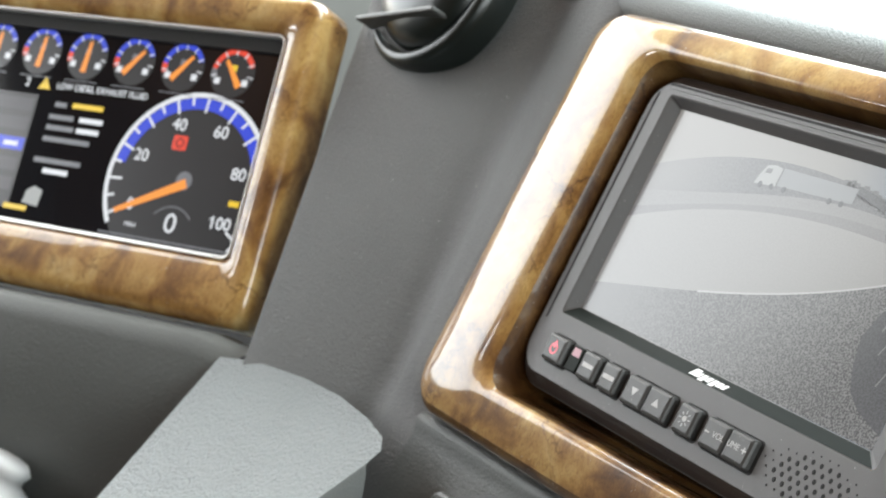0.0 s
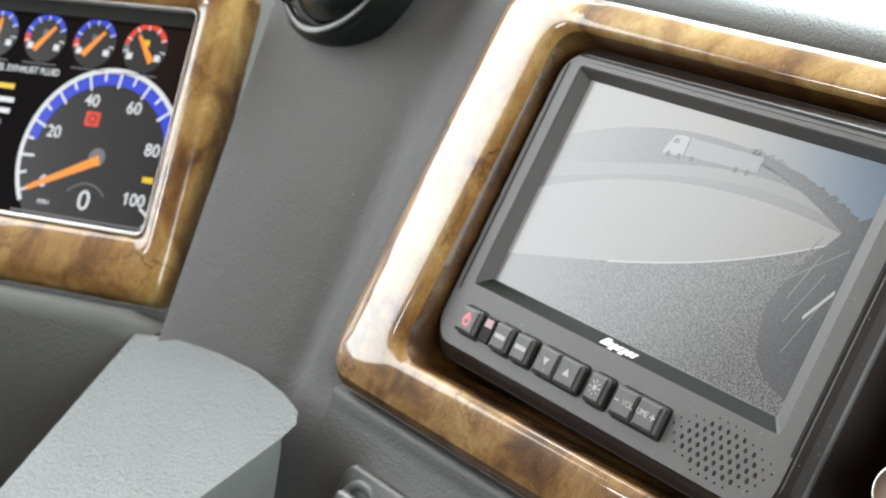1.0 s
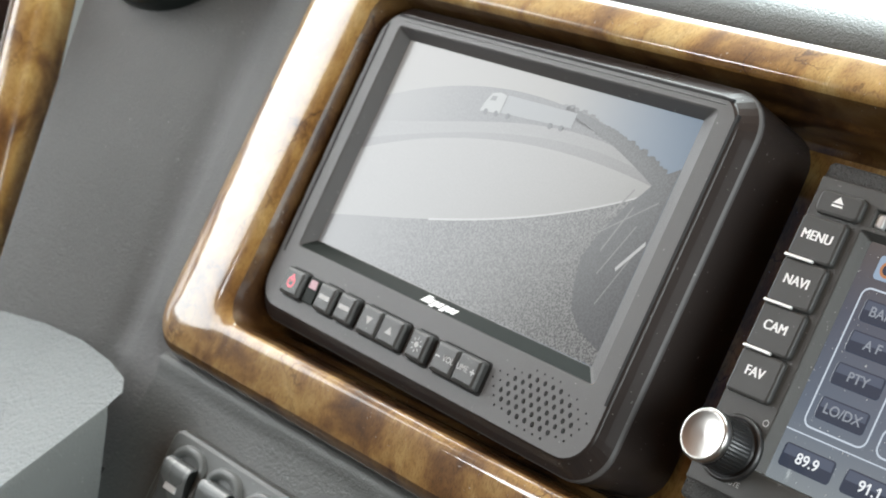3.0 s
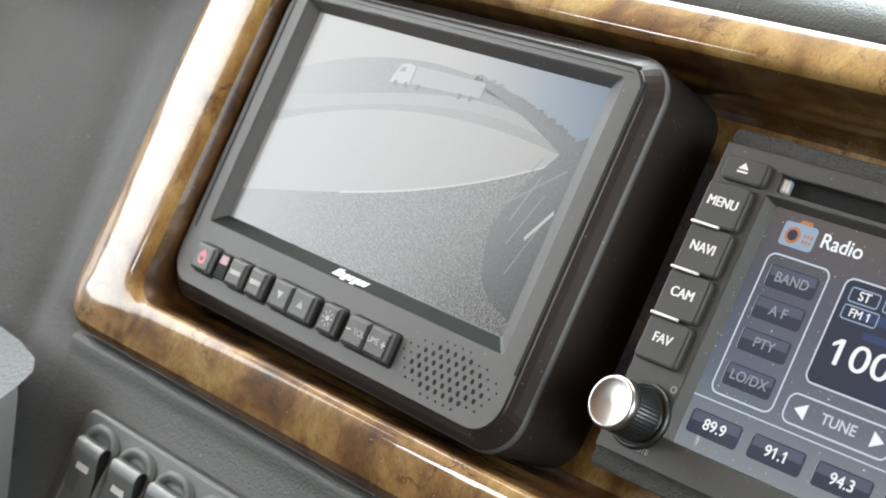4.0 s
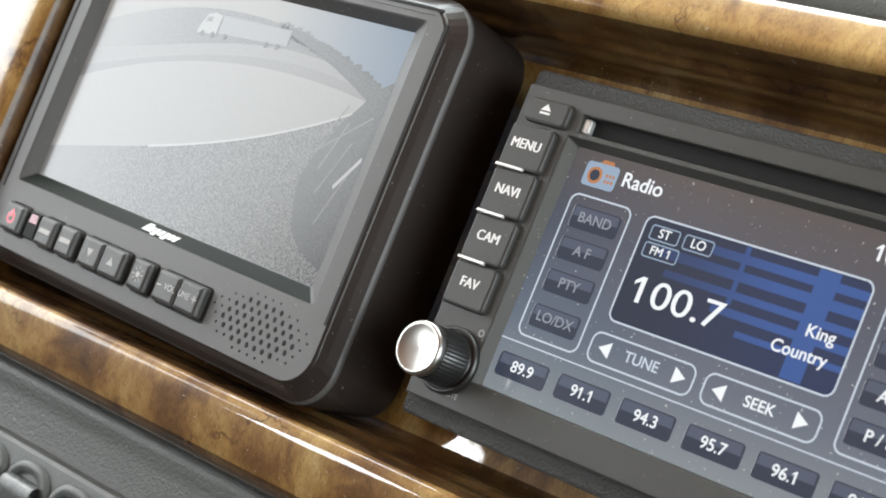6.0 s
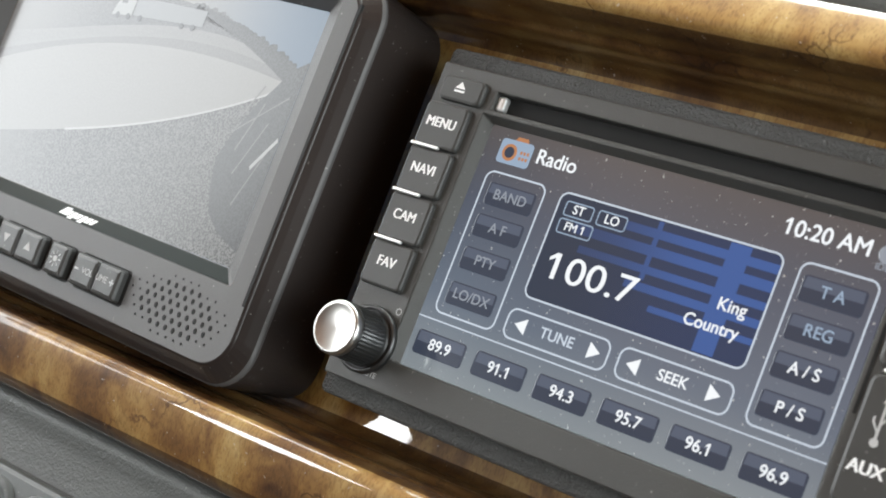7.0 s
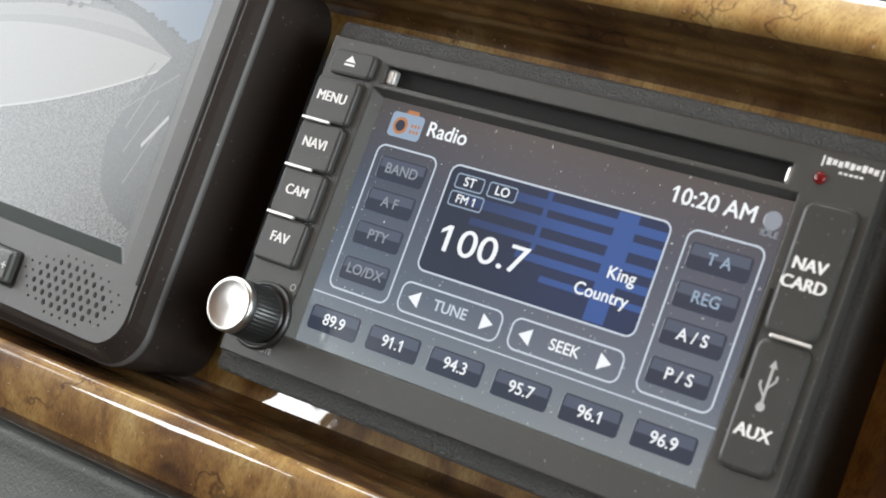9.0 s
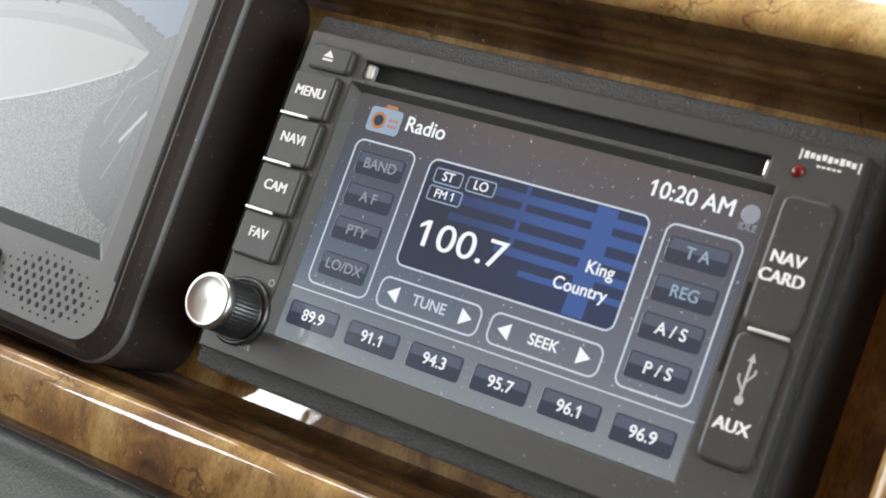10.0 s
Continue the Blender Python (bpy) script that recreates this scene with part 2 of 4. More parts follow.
def words(text, x, z, size, y, mat, parent, name="lettering", align="CENTER", tilt=0.0, wide=1.0):
    cu = bpy.data.curves.new("t", "FONT")
    cu.body, cu.size, cu.align_x, cu.align_y = text, size * 1.38, align, "CENTER"
    tmp = new("t", cu)
    dg = bpy.context.evaluated_depsgraph_get()
    dg.update()
    me = bpy.data.meshes.new_from_object(tmp.evaluated_get(dg))
    bpy.data.objects.remove(tmp)
    bpy.data.curves.remove(cu)
    bm = bmesh.new()
    heavy = ((0, 0), (0.045, 0), (0.022, 0.03)) if size < 7 else ((0, 0), (0.012, 0))
    for dx, dy in heavy + (((-0.04, 0), (0.08, 0.02)) if mat is INK else ()):
        me.transform(Matrix.Translation((dx * size, dy * size, 0.0004 * size)))
        bm.from_mesh(me)
        me.transform(Matrix.Translation((-dx * size, -dy * size, 0)))
    # a flag on every figure one, which the built-in face draws as a bare stroke
    if any(c.isdigit() for c in text):
        cells = {}
        for v in me.vertices:
            cells.setdefault(v.index, v.index)
        for e in me.edges:
            a, c = e.vertices
            while cells[a] != a:
                a = cells[a]
            while cells[c] != c:
                c = cells[c]
            cells[a] = c
        isles = {}
        for v in me.vertices:
            k = v.index
            while cells[k] != k:
                k = cells[k]
            isles.setdefault(k, []).append(v.co)
        for pts in isles.values():
            lo, hi, top = min(p.x for p in pts), max(p.x for p in pts), max(p.y for p in pts)
            tall = top - min(p.y for p in pts)
            if tall > 0.6 * size and hi - lo < 0.3 * tall:
                wd = hi - lo
                bm.faces.new([bm.verts.new((px, py, 0.0008 * size)) for px, py in ((hi, top), (hi - wd, top), (lo - 1.5 * wd, top - 1.5 * wd), (lo - 1.5 * wd, top - 2.5 * wd), (lo + 0.1 * wd, top - 1.3 * wd))])
    bpy.data.meshes.remove(me)
    bm.transform(Matrix.Translation((x, y, z)) @ Matrix.Rotation(radians(-tilt), 4, "Y") @ Matrix.Rotation(radians(90), 4, "X") @ Matrix.Diagonal((wide, 1, 1, 1)))
    return part(name, bm, mat, parent)


def soften(ob, w=0.4, seg=2):
    mod = ob.modifiers.new("edge", "BEVEL")
    mod.width, mod.segments, mod.limit_method, mod.angle_limit = w * 0.001, seg, "ANGLE", radians(40)
    return ob


# ---- the cab that closes the place ----
WALL = plastic("grey_cab_lining", (0.13, 0.125, 0.115), 0.7, 300, 0.1, 0, False)
BROWN = plastic("brown_cabinet_panels", (0.16, 0.085, 0.045), 0.5, 200, 0.1, 0, False)
OVERHEAD = plastic("brown_overhead_panels", (0.33, 0.175, 0.1), 0.5, 200, 0.1, 0, False)
CARPET = plastic("dark_carpet", (0.06, 0.055, 0.05), 0.9, 500, 0.5, 0, False)


def shell(name, x0, x1, y0, y1, z0, z1, mat, label):
    bm = box(x0 * 1000, x1 * 1000, y0 * 1000, y1 * 1000, z0 * 1000, z1 * 1000)
    ob = part(name, bm, mat, None)
    return tagged(ob, label, "wall" if "wall" in name else name, kind="structure")


shell("floor", -1.3, 1.4, -2.6, 1.3, -0.1, 0, CARPET, "dark carpeted cab floor")
shell("ceiling", -1.3, 1.4, -2.6, 1.3, 2.0, 2.1, OVERHEAD, "brown wood-panelled cab ceiling")
shell("wall_rear", -1.3, 1.4, -2.7, -2.6, 0, 2.0, BROWN, "brown cabinet wall behind the seats")
for side, xa, xb in (("left", -1.3, -1.2), ("right", 1.3, 1.4)):
    shell("wall_%s_low" % side, xa, xb, -2.6, 1.3, 0, 1.0, WALL, "grey cab side below the window")
    shell("wall_%s_high" % side, xa, xb, -2.6, 1.3, 1.75, 2.0, WALL, "grey cab side above the window")
    if side == "left":
        shell("wall_left_post", xa, xb, -1.1, -0.75, 1.0, 1.75, WALL, "grey post between the side windows")
        shell("wall_left_sill", xa, xb, -1.38, -1.1, 1.0, 1.27, WALL, "grey sill of the rear side window")
        shell("wall_left_rear", xa, xb, -2.6, -1.38, 1.0, 1.75, WALL, "grey cab side behind the windows")
    else:
        shell("wall_right_rear", xa, xb, -2.6, -0.96, 1.0, 1.75, WALL, "grey cab side behind the window")
    shell("wall_%s_pillar" % side, xa, xb, 0.35, 1.3, 1.0, 1.75, WALL, "grey windshield pillar")
shell("wall_front_low", -1.2, 1.3, 1.2, 1.3, 0, 1.15, WALL, "cab front below the windshield")
shell("wall_front_high", -1.2, 1.3, 0.95, 1.3, 1.85, 2.0, WALL, "cab front above the windshield")


# ---- the dashboard body ----
def column():
    """The grey upright between the instrument panel and the wood trim, with a rounded left edge."""
    bm = bmesh.new()
    rows = []
    zs = [-124 + i * 8 for i in range(37)]
    for z in zs:
        edge = -440 - z * 0.27
        end = float(np.interp(z, [-130, -95, -76, -68, -60], [2, 4, 5.5, 7, 8.6]))
        prof = [(edge - 3, 40), (edge - 4, 0), (edge - 3.4, -17), (edge - 1.5, -22), (edge + 1.5, -24)]
        w = -312 - edge
        for k in range(1, 25):
            s = k / 24
            u = min(max((s - 0.62) / 0.16, 0), 1)
            flat_y = -24 + 43 * s * (1 - u) + u * (27.2 + 4 * 0.62 - 14 * (s - 0.7)) + 1.6 * u * (1 - u)
            lip = max(0, (s - 0.93) / 0.07)
            low = min(1, max(0, (-56 - z) / 14))
            y = flat_y + (end - flat_y) * (lip * (1 - low) + low * max(0, (s - 0.6) / 0.4))
            prof.append((edge + 1.5 + s * (w - 1.5), y))
        rows.append([bm.verts.new((x, y, z)) for x, y in prof])
    for a, b in zip(rows, rows[1:]):
        for i in range(len(a) - 1):
            bm.faces.new((a[i], a[i + 1], b[i + 1], b[i]))
    bmesh.ops.recalc_face_normals(bm, faces=bm.faces[:])
    return bm


dash = thing("dashboard", "grey grained vinyl dashboard of a motorhome, upper and lower skins", "dashboard")
soften(part("column", column(), GREY, dash, "smooth grey upright between the instruments and the wood trim", True), 0.1)
# skin under the wood trim, down to the switch panel and beyond
lower = loft([[(x, y, z) for x in (-312, -200, -80, 60, 200, 420)] for y, z in ((26, -58), (18, -62), (9, -66), (5, -68), (3.6, -70), (3.6, -72), (4.6, -75), (5.2, -79), (4, -95), (2, -130), (-4, -180), (-20, -260), (-30, -420))], closed=False)
part("lower_skin", lower, LEATHER, dash, "dark grained lower skin", True)
# ledge over the wood trim, curving back to the top of the dash
prof = [(14, 118), (6, 127), (4, 130), (4, 134), (7, 140), (14, 147), (26, 155), (45, 164), (90, 190), (200, 262), (420, 405), (640, 550)]
part("top_ledge", loft([[(x, y, z) for x in (-560, -440, -380, -300, -200, -80, 60, 200, 420)] for y, z in prof], closed=False), LEATHER, dash, "dark rounded ledge along the top", True)

# ---- wood trim round the monitor and the radio ----
trim = thing("wood_trim_panel", "glossy lacquered burl wood surround with a rounded frame", "trim panel")


def frame_loop(s, y, extra=0.0, r=None):
    """One rounded outline of the frame's profile, from its outer foot (s = 0) to its inner bead (s = 1)."""
    left = 0.2 * s if s < 0.3 else 0.06 + (s - 0.3) / 0.7 * 0.94
    x0, x1, z0, z1 = -314 + 44 * left + extra, 212 - 36 * s - extra, -67.5 + 29 * s + extra, 126.5 - 18 * s - extra
    out = []
    for x, yy, z in rr(x0, x1, z0, z1, (r if r is not None else 15 - 3 * s), y, 8):
        sag = 4.5 * s * min(max((-70 - x) / 130, 0), 1)
        out.append((x, yy, z - sag if z < 30 else z))
    return out


FOOT = ((0.0, 40), (0.0, 16), (0, 7), (0.02, 2.5), (0.05, -0.4), (0.08, -2.2), (0.13, -4), (0.17, -4.9), (0.21, -5.5))
FACE = ((0.21, -5.5), (0.26, -6.1), (0.36, -7), (0.5, -8.1), (0.66, -9.1), (0.78, -9.7), (0.86, -9.8), (0.92, -9.3), (0.97, -8.2), (1.0, -6.8))
COVE = ((0, -6.8), (0.5, -5), (1.1, -2.6), (1.6, 1), (2.0, 5), (2.3, 9), (2.8, 11.4), (3.8, 12.4), (4.6, 13.6), (4.9, 16), (5.1, 20), (5.4, 25), (6.0, 28.6), (7.2, 30.8), (9.4, 31.5))
part("outer_edge", loft([frame_loop(s, y) for s, y in FOOT]), WOOD_SHADED, trim, "outer edge, darkened with painted shade", True)
part("frame", loft([frame_loop(s, y) for s, y in FACE]), WOOD, trim, "raised glossy burl face", True)
part("cove", loft([frame_loop(1.0, y, e) for e, y in COVE]), WOOD_SHADED, trim, "stepped inner wall, darkened with painted shade", True)
part("recess", loft([rr(-266, 174, -46, 106, 8, 31.6), rr(-266, 174, -46, 106, 8, 37)], True, True), WOOD, trim, "glossy wood floor of the recess")

# ---- radio ----
radio = thing("radio", "black double-height car radio with a lit touch screen", "radio")
part("trim_ring", slab(-37.5, 150.6, -24.6, 90.6, 2, 2.5, 33, 1.0), TRIM, radio, "grained black surround")
body = holed(-34, 147.5, -18.5, 84.3, [(-13, 127, -8.2, 71.2), (-11, 123.3, 73, 78.6)], -3, 9)
soften(part("fascia", body, BLACK, radio, "satin black fascia"), 0.5)
part("slot_back", box(-11, 123.3, 1.7, 2.4, 73, 78.6), VOID, radio, "dark disc slot")
part("slot_roller", box(-11, -8, -1.5, 1.6, 73.4, 78.2, 0.8), SATIN, radio, "pale slot guide")
part("slot_roller", box(121.4, 123.2, -1.5, 1.6, 73.4, 78.2, 0.8), SATIN, radio)
# sloping walls round the screen
part("screen_lip", loft([rr(-13, 127, -8.2, 71.2, 0.4, -2.9, 1), rr(-10, 126.4, -8.0, 69.4, 0.4, -0.1, 1)]), BLACK, radio, "sloping screen surround")


def screen_material():
    m = material("navy_touch_screen", (0.012, 0.014, 0.018), 0.12, coat=1.0, coat_rough=0.06)
    tree, n, l, b = nodes_of(m)
    co = n.new("ShaderNodeTexCoord")
    sep = n.new("ShaderNodeSeparateXYZ")
    l.new(co.outputs["Object"], sep.inputs[0])
    mr = n.new("ShaderNodeMapRange")
    mr.inputs[1].default_value, mr.inputs[2].default_value = -0.008, 0.07
    l.new(sep.outputs[2], mr.inputs[0])
    # grey veil below and warm reflection above are put into the glow
    r = ramp(n, [(0, (0.118, 0.134, 0.144)), (0.3, (0.063, 0.078, 0.102)), (0.7, (0.037, 0.045, 0.063)), (1, (0.043, 0.04, 0.04))])
    l.new(mr.outputs[0], r.inputs[0])
    l.new(r.outputs[0], b.inputs["Emission Color"])
    b.inputs["Emission Strength"].default_value = 1.3
    dust = noise_node(n, l, 760, 2)
    dr = ramp(n, [(0.665, (0.02, 0.022, 0.026)), (0.73, (0.42, 0.42, 0.4))])
    l.new(dust.outputs[0], dr.inputs[0])
    l.new(dr.outputs[0], b.inputs["Base Color"])
    return m


UI = [glowing("screen_" + k, c, s, (0.01, 0.01, 0.01), 0.15) for k, c, s in (
    ("white", (0.8, 0.83, 0.86), 0.95), ("grey", (0.3, 0.33, 0.38), 0.8), ("edge", (0.58, 0.65, 0.74), 0.85), ("key", (0.036, 0.046, 0.072), 0.9), ("key_top", (0.085, 0.102, 0.145), 0.9), ("orange", (0.5, 0.22, 0.1), 0.8), ("pale_blue", (0.32, 0.42, 0.55), 0.8))]
WHITE_UI, GREY_UI, EDGE_UI, KEY_UI, KEYTOP_UI, ORANGE_UI, PALE_UI = UI
glass = part("screen", box(-12.6, 126.6, 0, 4, -8.2, 70), screen_material(), radio, "lit navy touch screen with dust on its glass")
EDGE_GLASS = material("pale_glass_edge", (0.3, 0.38, 0.38), 0.3)
part("glass_edge", box(-12.4, 126.6, -0.6, 0.4, -8.9, -8.0, 0.2), EDGE_GLASS, glass, "pale ground glass edge")
part("glass_edge", box(126.2, 127, -0.6, 0.4, -8.9, 40, 0.2), EDGE_GLASS, glass)
sy = -0.12
# blue banded picture behind the station: each shade deepens towards one side


def across(name, left, right, x0, x1):
    m = glowing(name, left, 0.95, (0.01, 0.01, 0.01), 0.15)
    tree, n, l, b = nodes_of(m)
    co, sep, mr, mx = n.new("ShaderNodeTexCoord"), n.new("ShaderNodeSeparateXYZ"), n.new("ShaderNodeMapRange"), n.new("ShaderNodeMixRGB")
    l.new(co.outputs["Object"], sep.inputs[0])
    l.new(sep.outputs[0], mr.inputs[0])
    mr.interpolation_type = "SMOOTHSTEP"
    mr.inputs[1].default_value, mr.inputs[2].default_value = x0 * 0.001, x1 * 0.001
    mx.inputs[1].default_value, mx.inputs[2].default_value = (*left, 1), (*right, 1)
    l.new(mr.outputs[0], mx.inputs[0])
    l.new(mx.outputs[0], b.inputs["Emission Color"])
    return m


PICTURE = across("screen_picture", (0.027, 0.037, 0.062), (0.025, 0.04, 0.09), 30, 80)
STRIPE = across("screen_stripe", (0.033, 0.055, 0.13), (0.042, 0.095, 0.28), 34, 76)
part("picture", flat([(22.6, 23.6), (95, 23.6), (95, 55.4), (22.6, 55.4)], -0.05), PICTURE, glass)
for z, x0, h in ((51.5, 46, 1.3), (46.5, 30, 1.5), (41, 34, 1.1), (36, 52, 1.2), (31, 62, 0.9)):
    part("picture_band", flat([(x0, z - h), (95, z - h), (95, z + h), (x0, z + h)], -0.08), STRIPE, glass)
part("picture_band", flat([(79, 24), (85.6, 24), (85.6, 55.2), (79, 55.2)], -0.1), STRIPE, glass)
part("picture_band", flat([(56, 38), (57.6, 38), (57.6, 55.2), (56, 55.2)], -0.1), STRIPE, glass)
# boxes
for x0, x1, z0, z1 in ((-5.8, 16.8, 10.2, 56), (22, 95.6, 23, 56), (20, 56, 10, 19.4), (59, 95.4, 10, 19.4), (100.3, 123.2, 10.4, 56)):
    part("outline_box", outline(x0, x1, z0, z1, 3, 0.55, sy), EDGE_UI, glass)
part("divider", flat([(-11, 7.7), (126, 7.7), (126, 8.1), (-11, 8.1)], sy), EDGE_UI, glass)


def key(x, z, w, h, text, size, mat):
    k = part("screen_key", loft([rr(x - w / 2, x + w / 2, z - h / 2, z + h / 2, 1.2, -0.1), rr(x - w / 2 + 0.2, x + w / 2 - 0.2, z - h / 2 + 0.2, z + h / 2 - 0.2, 1, -0.16)], last=True), KEY_UI, glass)
    part("key_shine", flat([(x - w / 2 + 0.6, z + 0.2), (x + w / 2 - 0.6, z + 0.2), (x + w / 2 - 0.8, z + h / 2 - 0.4), (x - w / 2 + 0.8, z + h / 2 - 0.4)], -0.17), KEYTOP_UI, k)
    words(text, x, z, size, -0.2, mat, k)


for (text, z), x in zip((("BAND", 49), ("A F", 39), ("PTY", 28.5), ("LO/DX", 17.3)), (5.5,) * 4):
    key(x, z, 17.5, 7, text, 3.2, GREY_UI)
for text, z in (("T A", 49), ("REG", 38.4), ("A / S", 28), ("P / S", 17.2)):
    key(111.5, z, 18.5, 7.2, text, 3.4, WHITE_UI if "S" in text else PALE_UI)
for i, text in enumerate(("89.9", "91.1", "94.3", "95.7", "96.1", "96.9")):
    key(1.4 + 22.4 * i, 0.4, 18.6, 7.4, text, 3.5, WHITE_UI)
for text, x, z, size in (("ST", 29.8, 51.3, 2.8), ("LO", 41.3, 51.3, 2.8), ("FM 1", 30.6, 46, 2.6)):
    w = 5 if len(text) < 3 else 6
    part("badge", outline(x - w, x + w, z - 2.3, z + 2.3, 1, 0.4, sy), PALE_UI, glass)
    words(text, x, z, size, -0.2, WHITE_UI, glass)
words("100.7", 25.6, 33.8, 8.2, -0.2, WHITE_UI, glass, align="LEFT", wide=1.25)
words("King", 90.4, 38.2, 3.6, -0.2, WHITE_UI, glass, align="RIGHT")
words("Country", 90.4, 31.7, 3.6, -0.2, WHITE_UI, glass, align="RIGHT")
words("TUNE", 38.2, 14.8, 3.3, -0.2, EDGE_UI, glass)
words("SEEK", 77, 14.8, 3.3, -0.2, WHITE_UI, glass)
for cx in (38.2, 77):
    for s in (-1, 1):
        part("arrow", flat([(cx + s * 11, 17.2), (cx + s * 15, 14.8), (cx + s * 11, 12.4)], -0.2), WHITE_UI, glass)
words("Radio", 9, 63.3, 4.6, -0.2, WHITE_UI, glass, align="LEFT")
words("10:20 AM", 104.4, 63.3, 4.7, -0.2, WHITE_UI, glass)
words("IDLE", 122, 59.6, 1.9, -0.2, GREY_UI, glass)
part("idle_symbol", turned(121.8, 63.2, [(2.6, -0.1), (2.4, -0.2)], 20), GREY_UI, glass)
icon = part("radio_symbol", slab(-4.6, 7.2, 58.8, 66.4, 1.2, -0.25, 0, 0.1), PALE_UI, glass, "small picture of a portable radio")
part("symbol_dial", turned(-0.6, 62.4, [(2.7, -0.2), (2.6, -0.35)], 20), ORANGE_UI, icon)
part("symbol_dial", turned(-0.6, 62.4, [(1.8, -0.3), (1.7, -0.4)], 20), KEY_UI, icon)
part("symbol_handle", flat([(0, 66.4), (5, 66.4), (4.4, 67.6), (0.6, 67.6)], -0.2), ORANGE_UI, icon)
for i in range(3):
    for j in range(2):
        part("symbol_key", flat([(3.2 + i * 1.2, 60.8 + j * 1.8), (4 + i * 1.2, 60.8 + j * 1.8), (4 + i * 1.2, 61.8 + j * 1.8), (3.2 + i * 1.2, 61.8 + j * 1.8)], -0.3), ORANGE_UI, icon)

# keys of the left column
ej = part("eject_key", slab(-30.8, -14.4, 72.2, 80.2, 2, -5, -1, 1), RUBBER, radio)
part("eject_mark", flat([(-25.1, 76.4), (-21.1, 76.4), (-23.1, 78.6)], -5.06), INK, ej)
part("eject_mark", flat([(-25.1, 75.2), (-21.1, 75.2), (-21.1, 75.9), (-25.1, 75.9)], -5.06), INK, ej)
for text, z0, z1 in (("MENU", 56.8, 71), ("NAVI", 41.4, 56.2), ("CAM", 26, 40.8), ("FAV", 11.2, 25.4)):
    k = part("key", slab(-33, -16.6, z0, z1, 1.6, -5.2, -1, 0.9), RUBBER, radio)
    words(text, -25, (z0 + z1) / 2 + 0.6, 3.2, -5.28, INK, k, wide=0.94)
    if text != "FAV":
        part("key_bar", box(-33, -22.4, -5.9, -4.6, z0 - 0.6, z0 + 0.4, 0.25), SATIN, k, "bright metal bar")
# flaps of the right column
flap = part("card_flap", slab(130.4, 144.8, 35, 70.2, 3, -5, -1, 1.2), RUBBER, radio, "black card slot flap")
words("NAV", 137.2, 53.6, 3.3, -5.08, INK, flap)
words("CARD", 137.2, 48.6, 3.3, -5.08, INK, flap)
port = part("port_flap", slab(130.4, 144.8, -0.4, 33.8, 3, -5, -1, 1.2), RUBBER, radio, "black socket flap")
words("AUX", 137.4, 9.8, 3.4, -5.08, INK, port)
part("port_mark", box(136.7, 137.4, -5.1, -5, 17, 27), INK_DIM, port)
for s, z0, z1 in ((-1, 19.5, 23), (1, 21.5, 25)):
    bm = flat([(137, z0), (137, z0 - 0.8), (137 + s * 2.2, z1 - 1.4), (137 + s * 2.2, z1), (137 + s * 1.6, z1), (137 + s * 1.6, z1 - 1.2)], -5.09)
    part("port_mark", bm, INK_DIM, port)
part("port_mark", turned(137.05, 16.6, [(1.2, -5), (1.2, -5.09)], 14), INK_DIM, port)
part("port_mark", flat([(135.9, 26.6), (138.2, 26.6), (137.05, 28.8)], -5.09), INK_DIM, port)
part("flap_bar", box(133.4, 144.6, -5.9, -4.6, 33.9, 34.9, 0.25), SATIN, radio, "brushed metal bar between the flaps")
part("flap_gap", box(128.4, 129.4, -3.15, -2.5, 22, 46), VOID, radio)
part("lamp", turned(131.3, 76.4, [(1.7, -2.5), (1.7, -3.2), (1.2, -3.7), (0.3, -3.9)], 18), LED, radio, "dark red indicator lamp", True)
for x0, x1, z0, z1 in ((130.4, 130.9, 79.6, 82.4), *[(131.6 + 1.6 * q, 132.8 + 1.6 * q, 80.2 + 0.3 * (q % 2), 82.1 - 0.2 * (q % 3)) for q in range(9)], (146.4, 146.9, 79.2, 82), *[(135.6 + 1.4 * q, 136.6 + 1.4 * q, 78.5, 79.1) for q in range(5)]):
    part("printed_bar", box(x0, x1, -3.08, -2.9, z0, z1), INK, radio)
words("MUTE", -17.6, -14.4, 1.7, -3.1, INK_DIM, radio)
part("power_mark", loft([ring(-15.2, 6.2, 1.1, -3.08, 18), ring(-15.2, 6.2, 0.8, -3.08, 18)]), INK_DIM, radio)
for dx in (0, 3):
    part("pin_hole", turned(133.5 + dx, -12.2, [(0.9, -3.1), (0.9, -2.9)], 12), VOID, radio)
# volume knob
knob = part("volume_knob", turned(-22.2, -4.8, [(10.6, -2.9), (10.6, -4.4), (10, -5), (9.3, -5), (9.1, -4.2), (8.6, -4.2), (8.2, -5.4), (7.9, -17)], 48), KNURL, radio, "knurled knob with a chrome cap", True)
for i in range(44):
    a = 2 * math.pi * i / 44
    bm = box(-0.3, 0.3, -16.6, -6.2, -0.35, 0.25)
    bm.transform(Matrix.Translation((-22.2, 0, -4.8)) @ Matrix.Rotation(-a, 4, "Y") @ Matrix.Translation((0, 0, 8.15)))
    part("knurl", bm, KNURL, knob)
part("cap", turned(-22.2, -4.8, [(7.9, -16.8), (8.3, -17.2), (8.35, -19.4), (8.0, -20.1), (7.4, -20.3), (6.9, -20.1), (4, -19.7), (0.4, -19.2)], 48), CAP, knob, "polished chrome cap, slightly dished", True)

# ---- rear-view monitor ----
M_AXES = ((0.9986, -0.0508, -0.0124), (0.051, 0.9985, 0.023), (0.0113, -0.0236, 0.9997))
mon = thing("rear_view_monitor", "charcoal plastic rear-view camera monitor set in the wood", "monitor", (-248.7, 2.8, 2.4), M_AXES)


